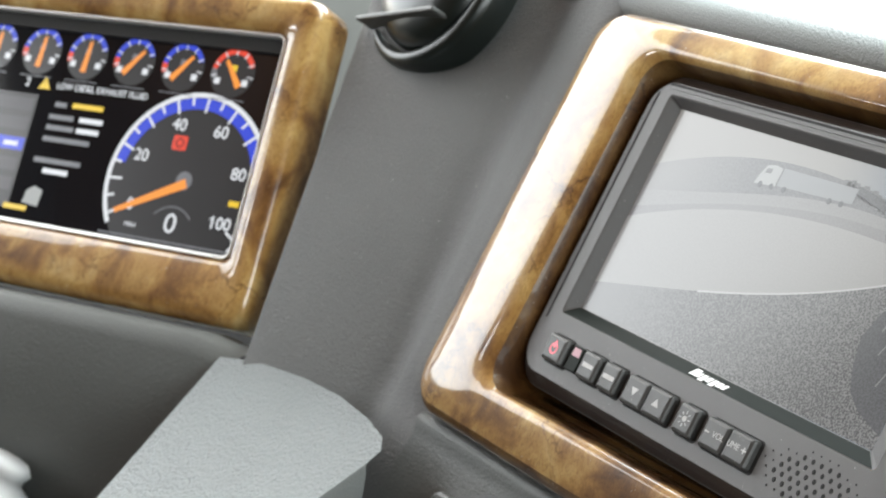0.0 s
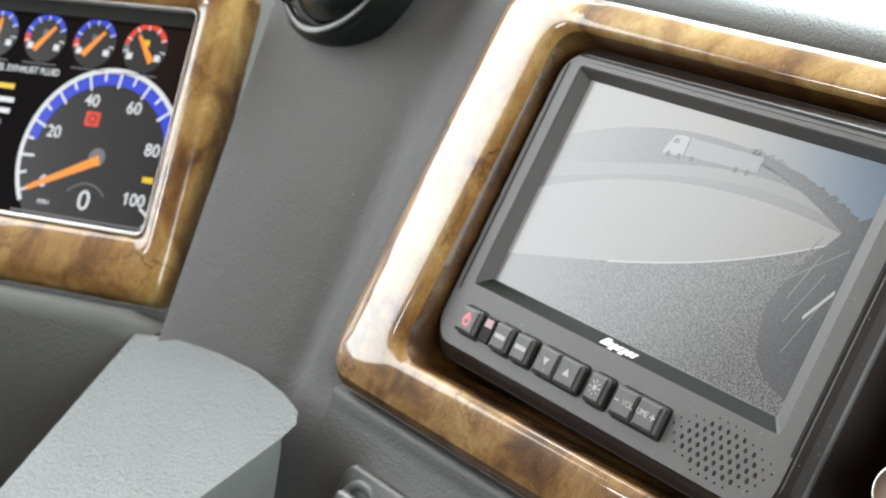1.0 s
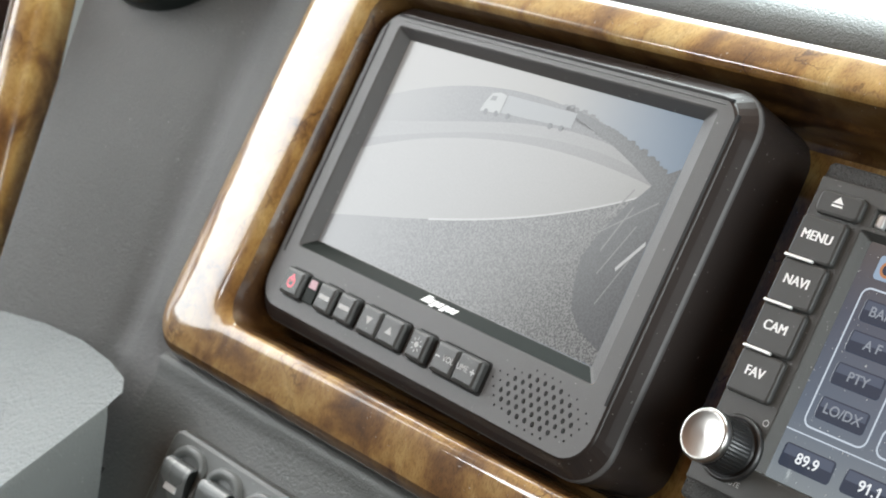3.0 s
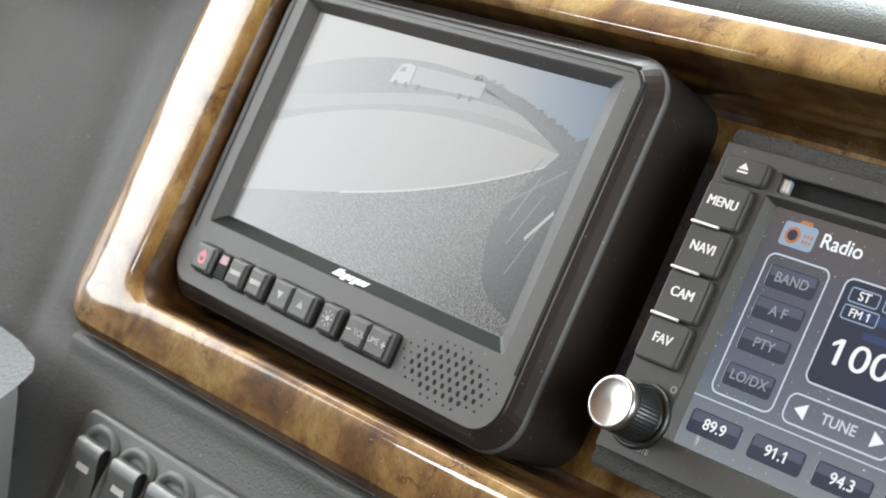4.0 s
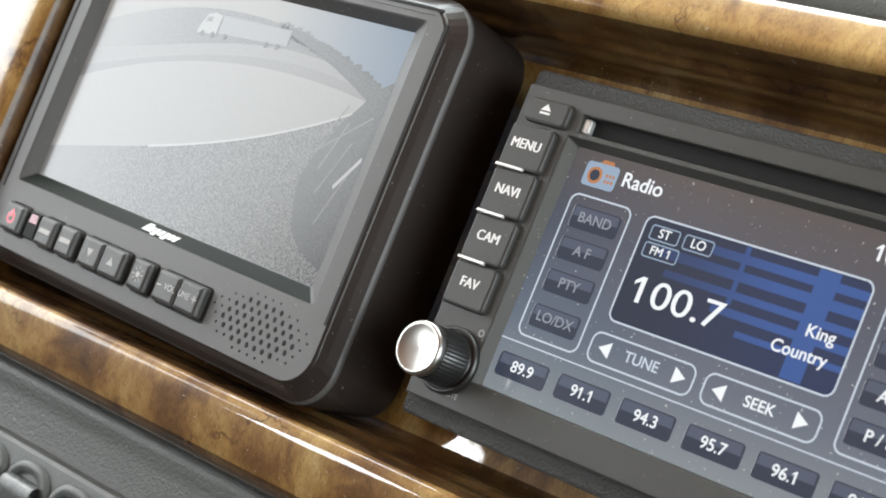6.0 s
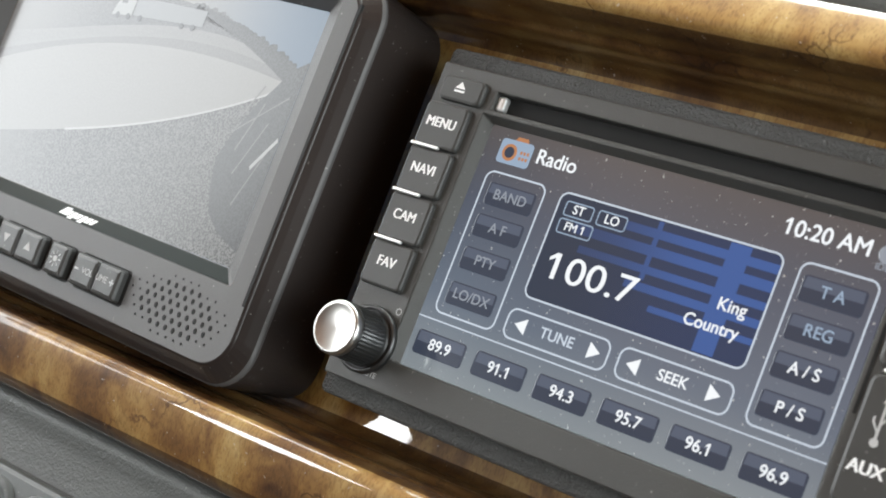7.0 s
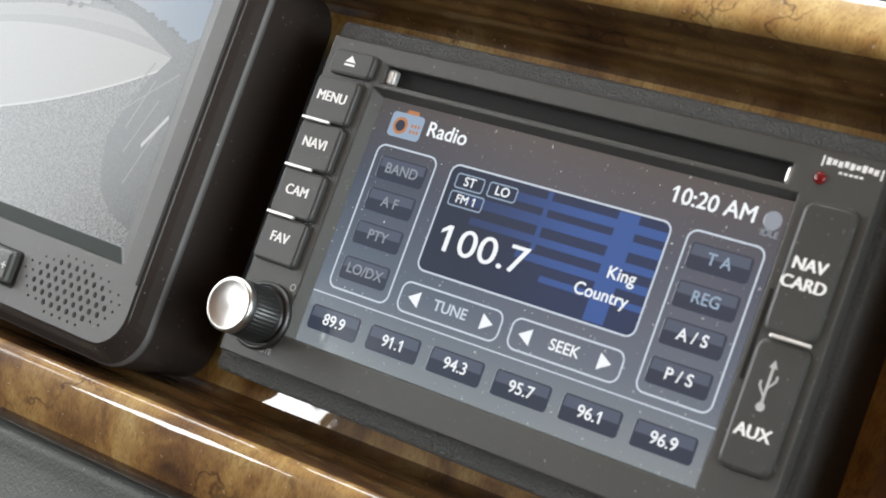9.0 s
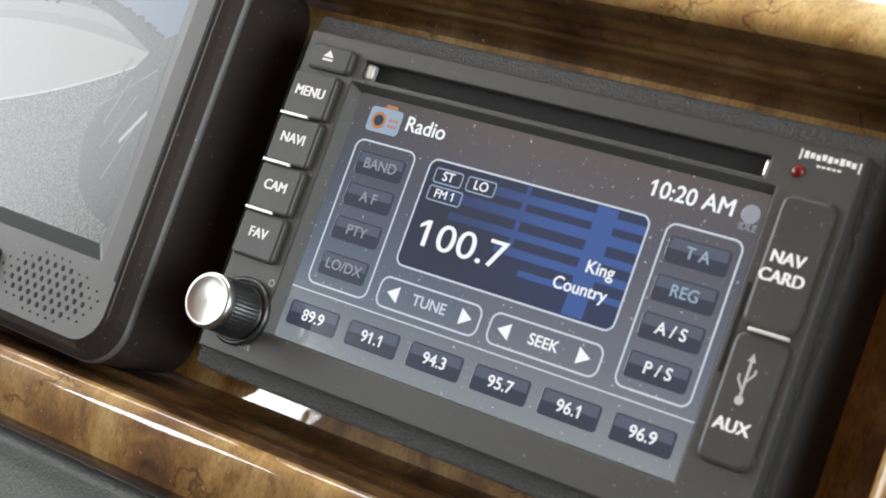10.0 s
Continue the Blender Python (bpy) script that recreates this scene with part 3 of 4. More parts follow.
def mon_loop(d, y, r):
    """The housing's outline, d millimetres inside its widest edge."""
    return rr(-21 + d, 189 - d, -37 + d * 0.9, 102.8 - d * 0.75, r, y, 8)


part("side_shell", loft([mon_loop(2.4, 34, 14), mon_loop(0.2, 2.6, 15)]), HOUSE_SHADED, mon, "side shell, brown-black with painted shade", True)
# paler line between dark parts stands for the highlight along the edge
part("edge_line", loft([mon_loop(0.2, 2.6, 15), mon_loop(-0.1, 1.7, 15.2), mon_loop(0, 0.9, 15.2), mon_loop(0.6, 0.2, 15)]), HOUSING, mon, "thin edge in the paler front colour, drawn as a highlight", True)
part("front_rim", loft([mon_loop(0.6, 0.2, 15), mon_loop(3.2, -2.3, 14), mon_loop(5.2, -4.0, 12.5)]), HOUSE_SHADED, mon, "chamfered rim, dark with painted shade")
part("rim_edge", loft([mon_loop(5.2, -4.0, 12.5), mon_loop(5.6, -4.7, 12.3), mon_loop(6.3, -5.0, 12)]), HOUSE_SHADED, mon, "rounded edge of the front", True)
part("front_face", loft([mon_loop(6.3, -5.0, 12), rr(-4.2, 174.2, -5.4, 93.2, 2, -5.2, 8)]), HOUSING, mon, "flat charcoal front")
part("bezel_slope", loft([rr(-4.2, 174.2, -5.4, 93.2, 2, -5.2, 3), rr(-3.6, 173.5, -4.8, 92.6, 1.6, -4.8, 3), rr(0, 165.3, 0, 89.4, 0.4, -0.2, 3)]), HOUSING, mon, "sloping screen surround")
part("brand_strip", loft([[(-3.4, -5.15, -4.9), (172.6, -5.15, -4.9)], [(0.2, -0.75, -0.3), (165, -0.75, -0.3)]], closed=False), GLOSS, mon, "dark gloss strip under the screen")
for x in (-11.6, 182.2):
    part("slit", box(x - 0.65, x + 0.65, -5.12, -4, -9.6, 93), VOID, mon, "dark slit in the front")
part("slit", box(-7, 178, -5.12, -4, 96.7, 97.7), VOID, mon)
part("slit_lip", box(-5, 176, -5.35, -4.6, 95.2, 95.6, 0.15), HOUSING, mon, "fine raised line")
# brand mark as plain blocks on the strip
for i, w in enumerate((3.4, 2.5, 2.5, 2.4, 2.5, 2.5, 2.0)):
    x = 77.6 + i * 2.95
    zb = -4.0 if i not in (2, 4) else -4.7
    zt = -1.1 if i == 0 else -1.9
    part("brand_block", loft([[(x, -0.46 + zb * 0.957 - 0.16, zb), (x + w, -0.46 + zb * 0.957 - 0.16, zb)], [(x + 0.5, -0.46 + zt * 0.957 - 0.16, zt), (x + w + 0.4, -0.46 + zt * 0.957 - 0.16, zt)]], closed=False), INK, mon)


def shown(name, colour, strength=1.0, speckle=0.0, right=None, fade=None):
    """A shade of the camera picture on the panel."""
    m = glowing("view_" + name, colour, strength * 0.72, (0.03, 0.03, 0.03), 0.2)
    if speckle:
        tree, n, l, b = nodes_of(m)
        t = noise_node(n, l, 1300, 2)
        r = ramp(n, [(0.4, tuple(c * (1 - speckle) for c in colour)), (0.6, tuple(c * (1 + speckle) for c in colour))])
        l.new(t.outputs[0], r.inputs[0])
        l.new(r.outputs[0], b.inputs["Emission Color"])
    if right:
        # across its width the picture changes shade, or smooth painted veil turns to speckle
        tree, n, l, b = nodes_of(m)
        co, sep, mr, mx = n.new("ShaderNodeTexCoord"), n.new("ShaderNodeSeparateXYZ"), n.new("ShaderNodeMapRange"), n.new("ShaderNodeMixRGB")
        l.new(co.outputs["Object"], sep.inputs[0])
        l.new(sep.outputs[0], mr.inputs[0])
        mr.interpolation_type = "SMOOTHSTEP"
        mr.inputs[1].default_value, mr.inputs[2].default_value = fade[0] * 0.001, fade[1] * 0.001
        l.new(mr.outputs[0], mx.inputs[0])
        if speckle:
            mx.inputs[1].default_value = (*right, 1)
            l.new(r.outputs[0], mx.inputs[2])
        else:
            mx.inputs[1].default_value, mx.inputs[2].default_value = (*colour, 1), (*right, 1)
        l.new(mx.outputs[0], b.inputs["Emission Color"])
    return m


V_SKY = shown("sky", (0.27, 0.26, 0.24), right=(0.09, 0.145, 0.22), fade=(85, 160))
# far trees and gravel pale to the left: window veil painted into the picture
V_HILL = shown("far_trees", (0.1, 0.1, 0.102), 1, 0.3, (0.2, 0.195, 0.188), (0, 70))
V_ROAD = shown("far_road", (0.21, 0.205, 0.2), 1, 0.06)
V_BAND = shown("road_band", (0.165, 0.16, 0.157), 1, 0.08)
V_PALE = shown("pale_ground", (0.27, 0.264, 0.252), 1, 0.03)
V_GRAVEL = shown("gravel", (0.085, 0.082, 0.08), 1, 0.95, (0.15, 0.146, 0.143), (8, 75))
V_DARK = shown("dark_bush", (0.03, 0.03, 0.034), 1, 0.6)
V_TRUCK = shown("lorry", (0.33, 0.34, 0.33))
V_TRUCK2 = shown("lorry_box", (0.22, 0.23, 0.235))
V_LINE = shown("pale_line", (0.42, 0.42, 0.41))


def arc(pts, n=24):
    """A smooth curve through a few points."""
    xs, zs = [p[0] for p in pts], [p[1] for p in pts]
    c = np.polyfit(xs, zs, 3)
    return [(x, float(np.polyval(c, x))) for x in np.linspace(xs[0], xs[-1], n)]


def pic(name, bm, mat):
    """A flat piece of the camera picture, laid out on a sheet 169.3 by 91.4 and shrunk to the panel."""
    bm.transform(Matrix.Diagonal((0.976, 1, 0.978, 1)))
    return part(name, bm, mat, view)


view = part("screen", box(0, 165.4, 0, 3, 0, 89.5), V_SKY, mon, "camera picture of a yard with a parked lorry")
hill = arc([(0, 66), (31, 77), (56, 81.5), (85, 83), (108, 82.5), (134, 79), (169, 68)])
road = arc([(0, 55), (17, 58), (57, 67.5), (85, 71), (113, 74.5), (143, 73.5), (169, 66)])
band_t = arc([(0, 47), (30, 55), (57, 63), (89, 67), (118, 70), (145, 70), (169, 65)])
pale = arc([(0, 42), (17, 49), (57, 60), (89, 63.5), (118, 67), (157, 65), (169, 63)])
edge = arc([(0, 12), (10, 14.5), (47, 23), (79, 30), (119, 43), (142, 53), (169, 66)])
for nm, top, mat, y in (("view_treeline", hill, V_HILL, -0.04), ("view_road", road, V_ROAD, -0.06), ("view_band", band_t, V_BAND, -0.08), ("view_ground", pale, V_PALE, -0.1), ("view_gravel", edge, V_GRAVEL, -0.12)):
    pic(nm, flat([(0.1, 0.1), (169.2, 0.1)] + top[::-1], y), mat)
pic("view_line", flat([(x, z + 0.4) for x, z in edge[8:]] + [(x, z - 0.4) for x, z in edge[8:][::-1]], -0.13), V_LINE)
rng = random.Random(4)
bush = [(169.2, 74), (163, 70), (158, 61), (152, 55), (146, 44), (143, 34), (146, 24), (150, 14), (156, 9), (169.2, 6)]
pic("view_bush", flat([(x + rng.uniform(-1, 1) * (x < 169), z + rng.uniform(-1, 1)) for x, z in bush], -0.15), V_DARK)
for x0, z0, x1, z1, w in ((147, 50, 153, 62, 0.5), (150, 38, 156, 56, 0.5), (153, 30, 161, 50, 0.4), (146, 44, 166, 60, 0.35), (158, 20, 165, 40, 0.4)):
    pic("view_branch", flat([(x0, z0), (x1, z1), (x1 + w, z1 - w), (x0 + w, z0 - w)], -0.16), V_BAND)
pic("view_post", flat([(160, 34), (168, 46), (168.6, 44.6), (160.8, 32.8)], -0.17), V_LINE)
for i in range(26):
    x = 104 + i * 2.4
    z = float(np.interp(x, [p[0] for p in hill], [p[1] for p in hill]))
    h = rng.uniform(0.5, 2.4)
    pic("view_tree", flat([(x - 2.4, z - 4), (x + 2.6, z - 4), (x + 2, z + h * 0.3), (x + rng.uniform(0.6, 1.6), z + h * 0.8), (x - rng.uniform(0.2, 1.2), z + h * 0.7), (x - 2.2, z)], -0.05), V_DARK if x > 125 else V_HILL)
rim = [p for p in hill if p[0] > 108]
pic("view_far_wood", flat([(x, z + 0.3) for x, z in rim] + [(x, z - 2 - (x - 108) * 0.09) for x, z in rim[::-1]], -0.09), V_DARK)
pic("view_lorry", flat([(59.5, 72), (71, 73), (71, 80.4), (67, 81), (62.5, 80), (60.5, 76)], -0.14), V_TRUCK)
pic("view_lorry_box", flat([(71.5, 73.4), (111, 75.5), (111, 81.6), (71.5, 80.8)], -0.14), V_TRUCK2)
pic("view_lorry_window", flat([(62.5, 77), (66, 77.3), (66, 79.3), (63.2, 79)], -0.16), V_HILL)
for x in (63, 69, 76, 100, 106):
    pic("view_wheel", turned(x, 72.3 + (x - 63) * 0.05, [(1.2, -0.15), (1.2, -0.17)], 12), V_DARK)

# keys along the foot of the monitor
for i, (x0, x1) in enumerate(((0, 13), (24.5, 35.6), (38.5, 49.3), (54, 67.1), (67.3, 80.5), (85.6, 96), (100.8, 113.6), (113.8, 126.2))):
    k = part("key", slab(x0, x1, -25, -13.8, 1.1, -8.6, -4.5, 1.5), RUBBER, mon)
    if i not in (4, 7):
        xe = x1 + (13.2 if i in (3, 6) else 0)
        part("key_gap", slab(x0 - 0.6, xe + 1.1, -25.9, -13.1, 1.5, -5.14, -4, 0.05), VOID, mon)
    cx, cz = (x0 + x1) / 2, -19.2
    if i == 0:
        part("power_ring", loft([ring(cx, cz - 0.3, 2.4, -8.68, 20), ring(cx, cz - 0.3, 1.7, -8.68, 20)]), RED_LED, k)
        part("power_bar", box(cx - 0.4, cx + 0.4, -8.72, -8.6, cz, cz + 3), RED_LED, k)
    elif i in (1, 2):
        part("printed_bar", box(cx - 3.4, cx + 3.4, -8.66, -8.5, cz - 0.9, cz + 0.9), INK_DIM, k)
    elif i in (3, 4):
        s = -1 if i == 3 else 1
        part("arrow", flat([(cx - 2, cz - s * 1.4), (cx + 2, cz - s * 1.4), (cx, cz + s * 1.8)], -8.68), INK_DIM, k)
    elif i == 5:
        part("sun_mark", turned(cx, cz, [(1.1, -8.6), (1.1, -8.7)], 14), INK_DIM, k)
        for a in range(8):
            bm = box(-0.2, 0.2, -8.7, -8.6, 1.8, 3)
            bm.transform(Matrix.Translation((cx, 0, cz)) @ Matrix.Rotation(a * math.pi / 4, 4, "Y"))
            part("sun_mark", bm, INK_DIM, k)
    elif i == 6:
        part("minus_mark", box(x0 + 1.6, x0 + 4, -8.68, -8.6, cz - 0.3, cz + 0.3), INK_DIM, k)
        words("VOL", x1 - 4, cz, 2.3, -8.68, INK_DIM, k)
    else:
        words("UME", x0 + 4, cz, 2.3, -8.68, INK_DIM, k)
        part("plus_mark", box(x1 - 4, x1 - 1.6, -8.68, -8.6, cz - 0.3, cz + 0.3), INK_DIM, k)
        part("plus_mark", box(x1 - 3.1, x1 - 2.5, -8.69, -8.6, cz - 1.2, cz + 1.2), INK_DIM, k)
sensor = part("sensor_window", slab(15.4, 22.8, -24.6, -14, 0.6, -7.2, -4.5, 0.6), GLOSS, mon, "gloss dark red sensor window")
part("sensor_glow", flat([(16.4, -18.4), (21.6, -18.4), (21.2, -15), (16.8, -15)], -7.26), glowing("dim_red_window", (0.45, 0.12, 0.16), 0.6), sensor)
# loudspeaker holes
for r_ in range(-1, 7):
    for c_ in range(-5, 12):
        x, z = 142 + c_ * 4.0 + (r_ % 2) * 2.1, -11.6 - r_ * 2.8
        d = math.hypot((x - 154.4) / 25.5, (z + 18.7) / 10.6)
        if d > 1.0:
            continue
        rx, rz = (0.72, 0.95) if d < 0.78 else (0.34, 0.4)
        bm = turned(0, 0, [(1, -5.26), (1, -4.9)], 12)
        bm.transform(Matrix.Translation((x, 0, z)) @ Matrix.Diagonal((rx, 1, rz, 1)))
        part("speaker_hole", bm, VOID, mon)

# ---- instrument panel ----
G_AXES = ((0.8733, 0.4072, 0.2672), (-0.4226, 0.9063, 0.0), (-0.2422, -0.1129, 0.9636))
inst = thing("instrument_panel", "digital instrument screen in a glossy burl wood bezel", "instrument panel", (-445, -20, -50), G_AXES)


def bez(d, y, r):
    return rr(-420 + d, 2 - d * 0.62, -31 + d, 140 - d * 0.62, r, y, 6)


part("wood_bezel", loft([bez(0, 20, 12), bez(0, 2, 12), bez(1.2, -3, 12), bez(4, -6, 11), bez(9, -7, 10), bez(20, -7, 8), bez(28, -5.4, 6), bez(32, -2.6, 5), bez(33.4, 0, 4)]), WOOD, inst, "glossy burl wood bezel", True)
part("chrome_edge", loft([bez(32.6, -3.2, 5), bez(33.6, -3.6, 4.6), bez(34.6, -2, 4.4), bez(34.8, 3, 4)]), SATIN, inst, "bright inner edge", True)
part("upper_shade", box(-388, -18, 1, 4, 111, 122), VOID, inst, "dark strip above the screen")
DISPLAY = material("black_lcd_glass", (0.008, 0.008, 0.01), 0.05)
lcd = part("lcd_screen", box(-390, -18, 4, 8, 0, 122), DISPLAY, inst, "black digital instrument screen")
G_W = glowing("gauge_white", (0.72, 0.75, 0.78), 0.9)
G_B = glowing("gauge_blue", (0.025, 0.06, 0.62), 0.9)
G_O = glowing("gauge_orange", (0.9, 0.3, 0.04), 0.95)
G_R = glowing("gauge_red", (0.75, 0.06, 0.03), 0.9)
G_Y = glowing("gauge_yellow", (0.8, 0.55, 0.03), 0.9)
G_G = glowing("gauge_grey", (0.2, 0.21, 0.23), 0.7)
G_D = glowing("gauge_dark", (0.014, 0.015, 0.018), 0.7)


def sector(cx, cz, r0, r1, a0, a1, y, n=28):
    a = [radians(a0 + (a1 - a0) * i / n) for i in range(n + 1)]
    return loft([[(cx + r0 * math.cos(t), y, cz + r0 * math.sin(t)) for t in a], [(cx + r1 * math.cos(t), y, cz + r1 * math.sin(t)) for t in a]], closed=False)


def bar_at(cx, cz, r0, r1, a, w0, w1, y):
    a = radians(a)
    c, s = math.cos(a), math.sin(a)
    return flat([(cx + r0 * c - w0 * s, cz + r0 * s + w0 * c), (cx + r0 * c + w0 * s, cz + r0 * s - w0 * c), (cx + r1 * c + w1 * s, cz + r1 * s - w1 * c), (cx + r1 * c - w1 * s, cz + r1 * s + w1 * c)], y)


SX, SZ, SR = -61.8, 37, 49.5
speed = part("speedometer", turned(SX, SZ, [(SR - 1, 3.9), (SR - 1, 3.8)], 48), G_D, lcd, "round speedometer reading zero")
part("dial_rim", sector(SX, SZ, SR - 2.6, SR, -40, 212, 3.7, 60), G_W, speed)
part("dial_band", sector(SX, SZ, SR - 9, SR - 3, 14, 170, 3.72, 60), G_B, speed)
for i in range(21):
    a = 206 - i * 11.9
    part("dial_tick", bar_at(SX, SZ, SR - (10.5 if i % 2 == 0 else 7), SR - 2.4, a, 0.7, 0.7, 3.65), G_W, speed)
for i, text in enumerate(("0", "20", "40", "60", "80", "100")):
    a = radians(206 - i * 47.5)
    words(text, SX + 33 * math.cos(a), SZ + 33 * math.sin(a), 6.6, 3.62, G_W, speed)
part("needle", bar_at(SX, SZ, -2, 43, 206, 2.6, 1.3, 3.55), G_O, speed)
part("needle_hub", turned(SX, SZ + 2, [(5, 3.64), (4.8, 3.6)], 24), G_G, speed)
words("0", SX - 1.5, 15.6, 10.6, 3.6, G_W, speed, wide=1.1)
part("digit_arch", sector(SX - 1.5, 10, 14.4, 15.2, 40, 140, 3.6, 16), G_G, speed)
part("dial_foot", flat([(-107, 5.6), (-22, 5.6), (-22, 6.6), (-107, 6.6)], 3.6), G_G, speed)
warn = part("warning_symbol", loft([rr(-75, -66, 54.6, 62.4, 1, 3.64), rr(-74.8, -66.2, 54.8, 62.2, 1, 3.6)], last=True), G_R, lcd)
part("warning_ring", loft([ring(-70.5, 58.5, 2.6, 3.56, 24), ring(-70.5, 58.5, 1.8, 3.56, 24)]), G_D, warn)
words("MPH", -88, 12, 2.6, 3.6, G_W, speed)
part("amber_symbol", flat([(-31.4, 29.6), (-25, 29.6), (-25, 32.6), (-31.4, 32.6)], 3.6), G_Y, lcd)
for i in range(9):
    x = -49.7 - i * 31.9
    z = 98.6
    red = i == 0
    sm = part("small_gauge", turned(x, z, [(13.4, 3.9), (13.4, 3.8)], 30), G_D, lcd, "small round gauge")
    part("gauge_arc", sector(x, z, 10.4, 13.2, 20, 172, 3.7, 24), G_R if red else G_B, sm)
    part("gauge_end", sector(x, z, 10, 13.2, 172, 196, 3.7, 6), G_G if red else G_R, sm)
    for k in range(7):
        part("gauge_tick", bar_at(x, z, 9.6, 13, 190 - k * 33, 0.35, 0.35, 3.66), G_W, sm)
    part("gauge_needle", bar_at(x, z, -9, 8.4, 128 if red else (86 if i > 2 else 50), 1.9, 0.9, 3.6), G_O, sm)
    part("gauge_symbol", box(x - 2, x + 2, 3.63, 3.7, z + 1, z + 4.4), G_Y if red else G_G, sm)
    for s in (-1, 1):
        part("gauge_mark", box(x + s * 8.6 - 1.8, x + s * 8.6 + 1.8, 3.63, 3.7, z - 6.4, z - 3), G_W, sm)
    part("gauge_foot", box(x - 11, x + 11, 3.63, 3.7, z - 14.6, z - 14), G_G, sm)
words("!", -169, 80.3, 3.2, 3.55, G_D, lcd)
part("warning_triangle", flat([(-173, 77.6), (-164.6, 77.6), (-168.8, 84.4)], 3.6), G_Y, lcd)
words("LOW DIESEL EXHAUST FLUID", -160.5, 80.2, 3.7, 3.6, G_W, lcd, align="LEFT", wide=0.92)
words("2", -181, 80.3, 5, 3.6, G_W, lcd)
for x0, x1, z, mat in ((-146, -125, 70.4, G_Y), (-158, -150, 70, G_G), (-160, -143, 63, G_G), (-139, -123, 63, G_W), (-160, -141, 57, G_G), (-139, -124, 57, G_W), (-160, -128, 50.6, G_G), (-162, -130, 38.6, G_G), (-154, -137, 33, G_W), (-174, -158, 11, G_Y)):
    part("readout_bar", box(x0, x1, 3.6, 3.7, z - 1.4, z + 1.4), mat, lcd)
part("side_menu", box(-215, -171, 3.75, 3.9, 10, 74), G_D, lcd)
for k, z in enumerate((68, 57, 34, 23)):
    part("menu_field", box(-213, -173, 3.66, 3.7, z - 3.6, z + 3.6), glowing("menu_grey", (0.04, 0.042, 0.05), 0.8), lcd)
part("menu_field", box(-213, -172, 3.62, 3.7, 41.8, 49), G_B, lcd)
part("menu_text", box(-186, -176, 3.58, 3.6, 44, 46.6), G_W, lcd)
part("photo_symbol", flat([(-162, 14), (-151, 13), (-150, 22), (-156, 24), (-161, 21)], 3.6), glowing("photo_grey", (0.35, 0.37, 0.36), 0.8), lcd)

# skin below the instruments
nearer = loft([[(x, y + (x + 446) * 0.46 * (1 if x < -446 else 0) + (14 if x == -424 else 0), z + (x + 440) * 0.3 * (1 if x < -440 else 0)) for x in (-800, -600, -446, -424)] for y, z in ((20, -84), (-20, -84), (-30, -86), (-35, -91), (-35, -100), (-25, -140), (-4, -190), (24, -240))], closed=False)
part("knee_skin", nearer, LEATHER, dash, "dark grained skin under the instruments", True)
# solid black panel in place of the deep shade below
part("under_dash", box(-900, -330, 60, 70, -420, -80), VOID, dash, "black panel standing for the shade under the dash")

# ---- column cover ----
cover = thing("column_cover", "pale grey grained plastic cover under the dash upright", "cover")


bm = bmesh.new()
back = [(-431, -26.5, -95), (-420, -23, -91), (-402, -19.6, -86.4), (-375, -16, -82), (-345, -14.4, -79.8), (-318, -15, -81), (-300, -17.4, -83.6), (-292, -21, -88), (-289, -27, -95)]
fore = [(-328, -133, -236), (-325, -131, -233), (-321, -127, -228), (-314, -122, -221), (-306, -115, -212), (-298, -107, -201), (-290, -100, -192), (-284, -95, -186), (-281, -92, -182)]
for a, b in ((back, fore),):
    va, vb = [bm.verts.new(p) for p in a], [bm.verts.new(p) for p in b]
    for i in range(len(a) - 1):
        bm.faces.new((va[i], va[i + 1], vb[i + 1], vb[i]))
bmesh.ops.recalc_face_normals(bm, faces=bm.faces[:])
# top paler, sides darker: light from above is put into the two colours
part("cover_top", bm, COVER, cover, "grained top face, coloured paler as lit from above", True)
bm = bmesh.new()
quads = [[back[-1], (-287, -26, -99), (-286, -6, -150), (-280, 0, -240)], [fore[-1], (-279, -90, -186), (-278, -70, -240), (-276, -60, -300)]]
va, vb = [[bm.verts.new(p) for p in q] for q in quads]
for i in range(3):
    bm.faces.new((va[i], va[i + 1], vb[i + 1], vb[i]))
bmesh.ops.recalc_face_normals(bm, faces=bm.faces[:])
part("cover_side", bm, LEATHER, cover, "side face, coloured darker as shade", True)
bm = bmesh.new()
bm.faces.new([bm.verts.new(p) for p in (back[0], fore[0], (-335, -110, -300), (-436, 0, -160))])
part("cover_side", bm, LEATHER, cover, "side face, coloured darker as shade")

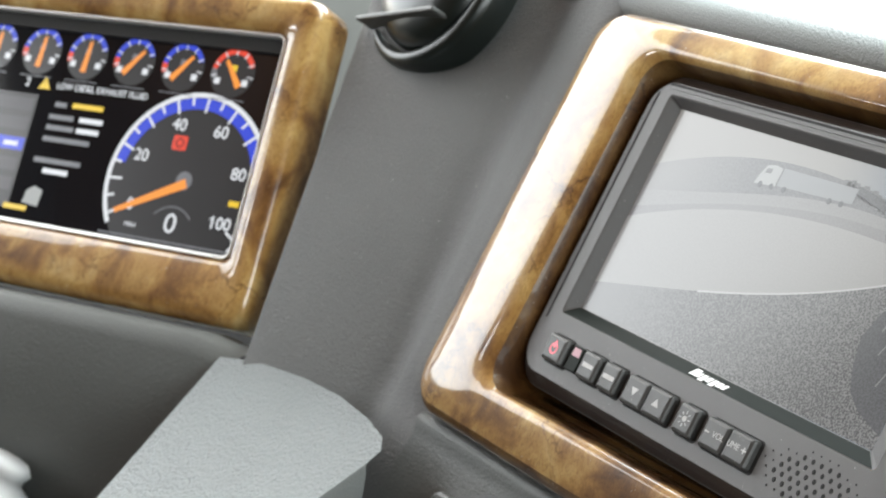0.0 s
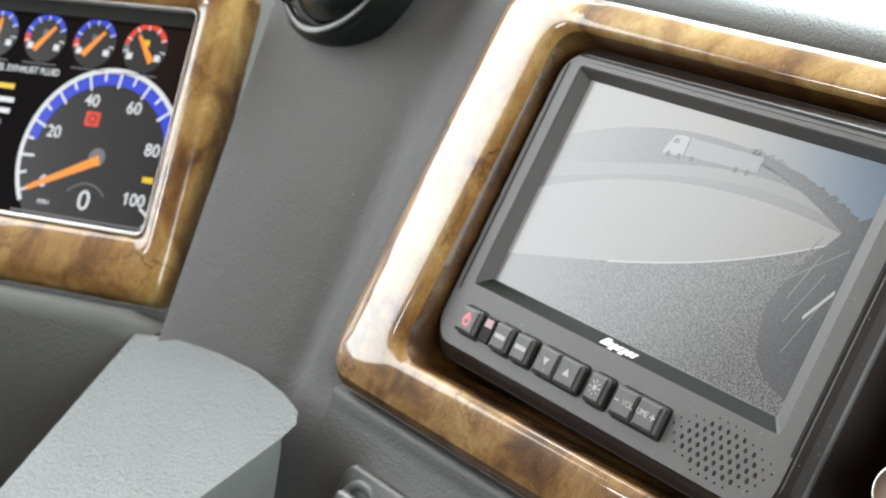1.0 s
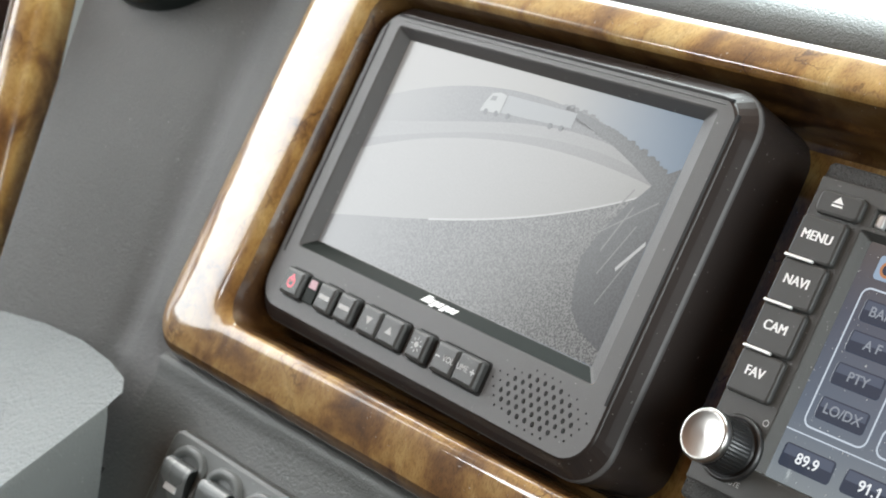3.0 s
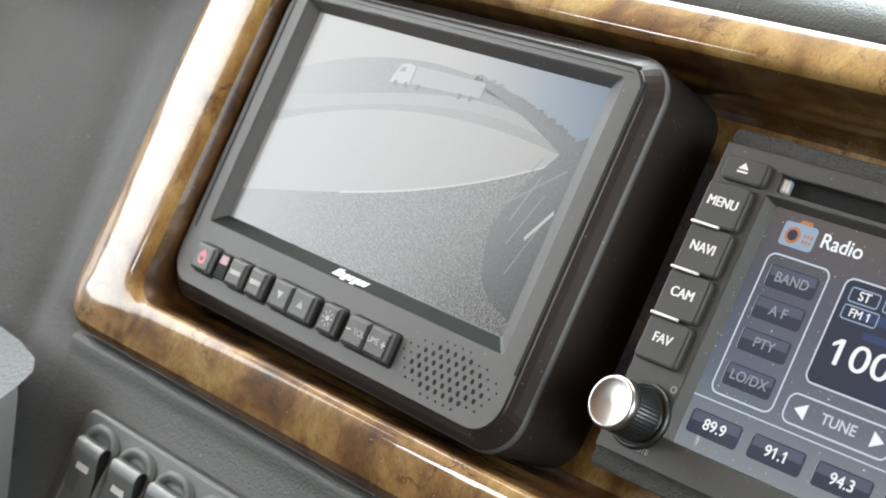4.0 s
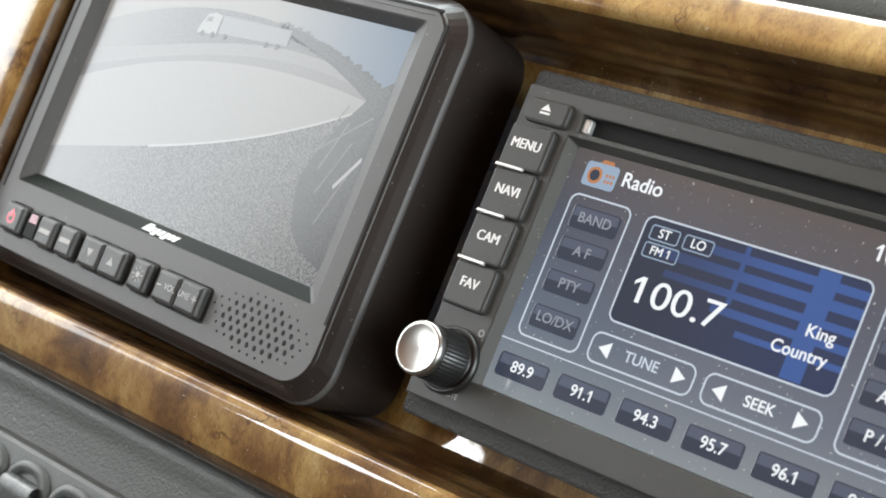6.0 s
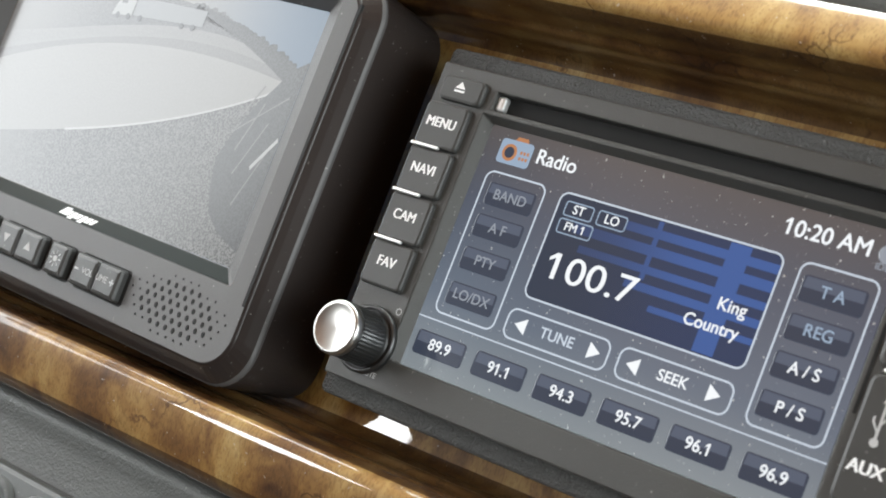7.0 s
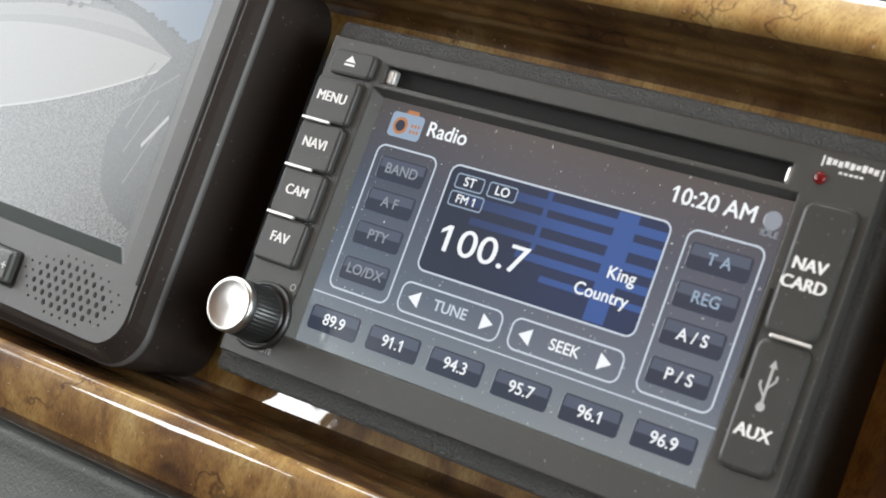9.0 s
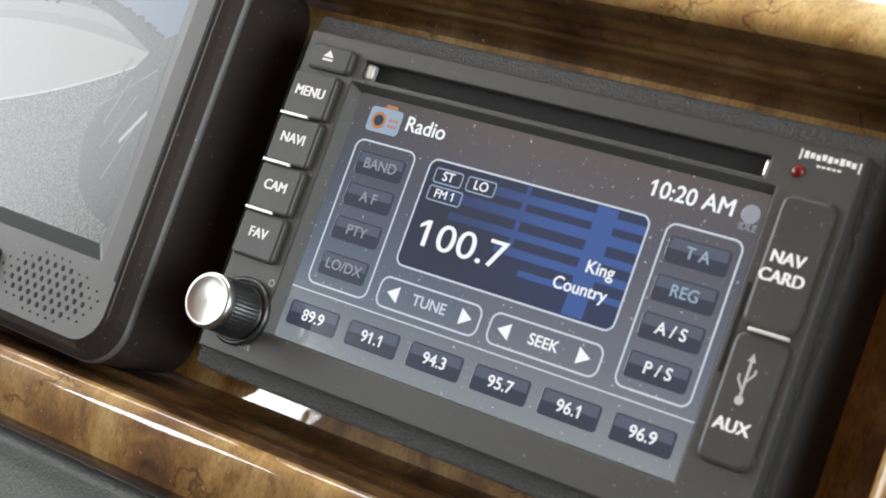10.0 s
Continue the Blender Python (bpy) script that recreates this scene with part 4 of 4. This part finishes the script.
# ---- rocker switches ----
sw = thing("switch_panel", "grey plastic switch plate with a row of rocker switches", "switch panel", (0, 0, 0))
part("plate", slab(-275, -56, -150, -90.6, 6, -1, 6, 2), PLATE, sw, "grey switch plate")
for i in range(8):
    x = -268.6 + i * 26
    surround = part("switch_surround", loft([rr(x - 0.6, x + 24.6, -146, -94.4, 10, -0.8), rr(x - 0.1, x + 24.1, -145.4, -95, 10, -2.6), rr(x + 0.5, x + 23.5, -144.8, -95.6, 9.6, -3), rr(x + 2.2, x + 21.8, -143, -98.8, 8, -3.1), rr(x + 2.6, x + 21.4, -142, -99.4, 7, 0)]), PLATE, sw, "", True)
    bm = loft([[(a, y, z) for a in (x + 3, x + 4, x + 20, x + 21)] for y, z in ((0, -101.4), (-4.6, -101.8), (-6.2, -102.8), (-6.9, -104.6), (-6.4, -108), (-3.6, -118), (-2.6, -124), (-3.6, -136), (-4, -140), (0, -141))], closed=False)
    rocker = part("rocker", bm, ROCK, surround, "", True)
    part("rocker_end", flat([(x + 3, -101), (x + 21, -101), (x + 21, -141), (x + 3, -141)], -0.4), RUBBER, surround)
    part("rocker_mark", box(x + 8, x + 16, -5.6, -4.2, -114.2, -111.6), INK_DIM, rocker)

# ---- round vent at the head of the upright ----
vent = thing("round_air_vent", "gloss black round air vent with a ridged flap", "vent", (-427, -18, 115.5), None)
part("vent_ring", turned(0, 0, [(47.5, 14), (47.5, 2), (46.5, -2), (43.5, -4), (40.5, -3), (38.5, 4)], 56, False, False), VENT, vent, "gloss black ring", True)
part("vent_bowl", turned(0, 0, [(38.5, 4), (37, -2), (32, -8), (20, -12), (0.5, -13)], 56, True, True), VENT, vent, "domed black flap", True)
bm = box(-30, 30, -14.5, -4, -1.2, 1.2, 0.8)
bm.transform(Matrix.Translation((0, 0, -26)) @ Matrix.Rotation(radians(-14.5), 4, "Y"))
part("vent_blade", bm, BLACK, vent, "raised ridge")

# ---- corrugated boot ----
boot = thing("corrugated_boot", "pale corrugated rubber boot below the dash", "boot", (-512, -60, -214), None)
loops = []
for k in range(26):
    loops.append([(p[0], p[2] * 0.75, -70 + k * 3.6) for p in ring(0, 0, 26 + 4.5 * math.sin(k * 1.35) - (k > 20) * (k - 20) * 3, 0, 28)])
part("bellows", loft(loops, True, True), CREAM, boot, "", True)
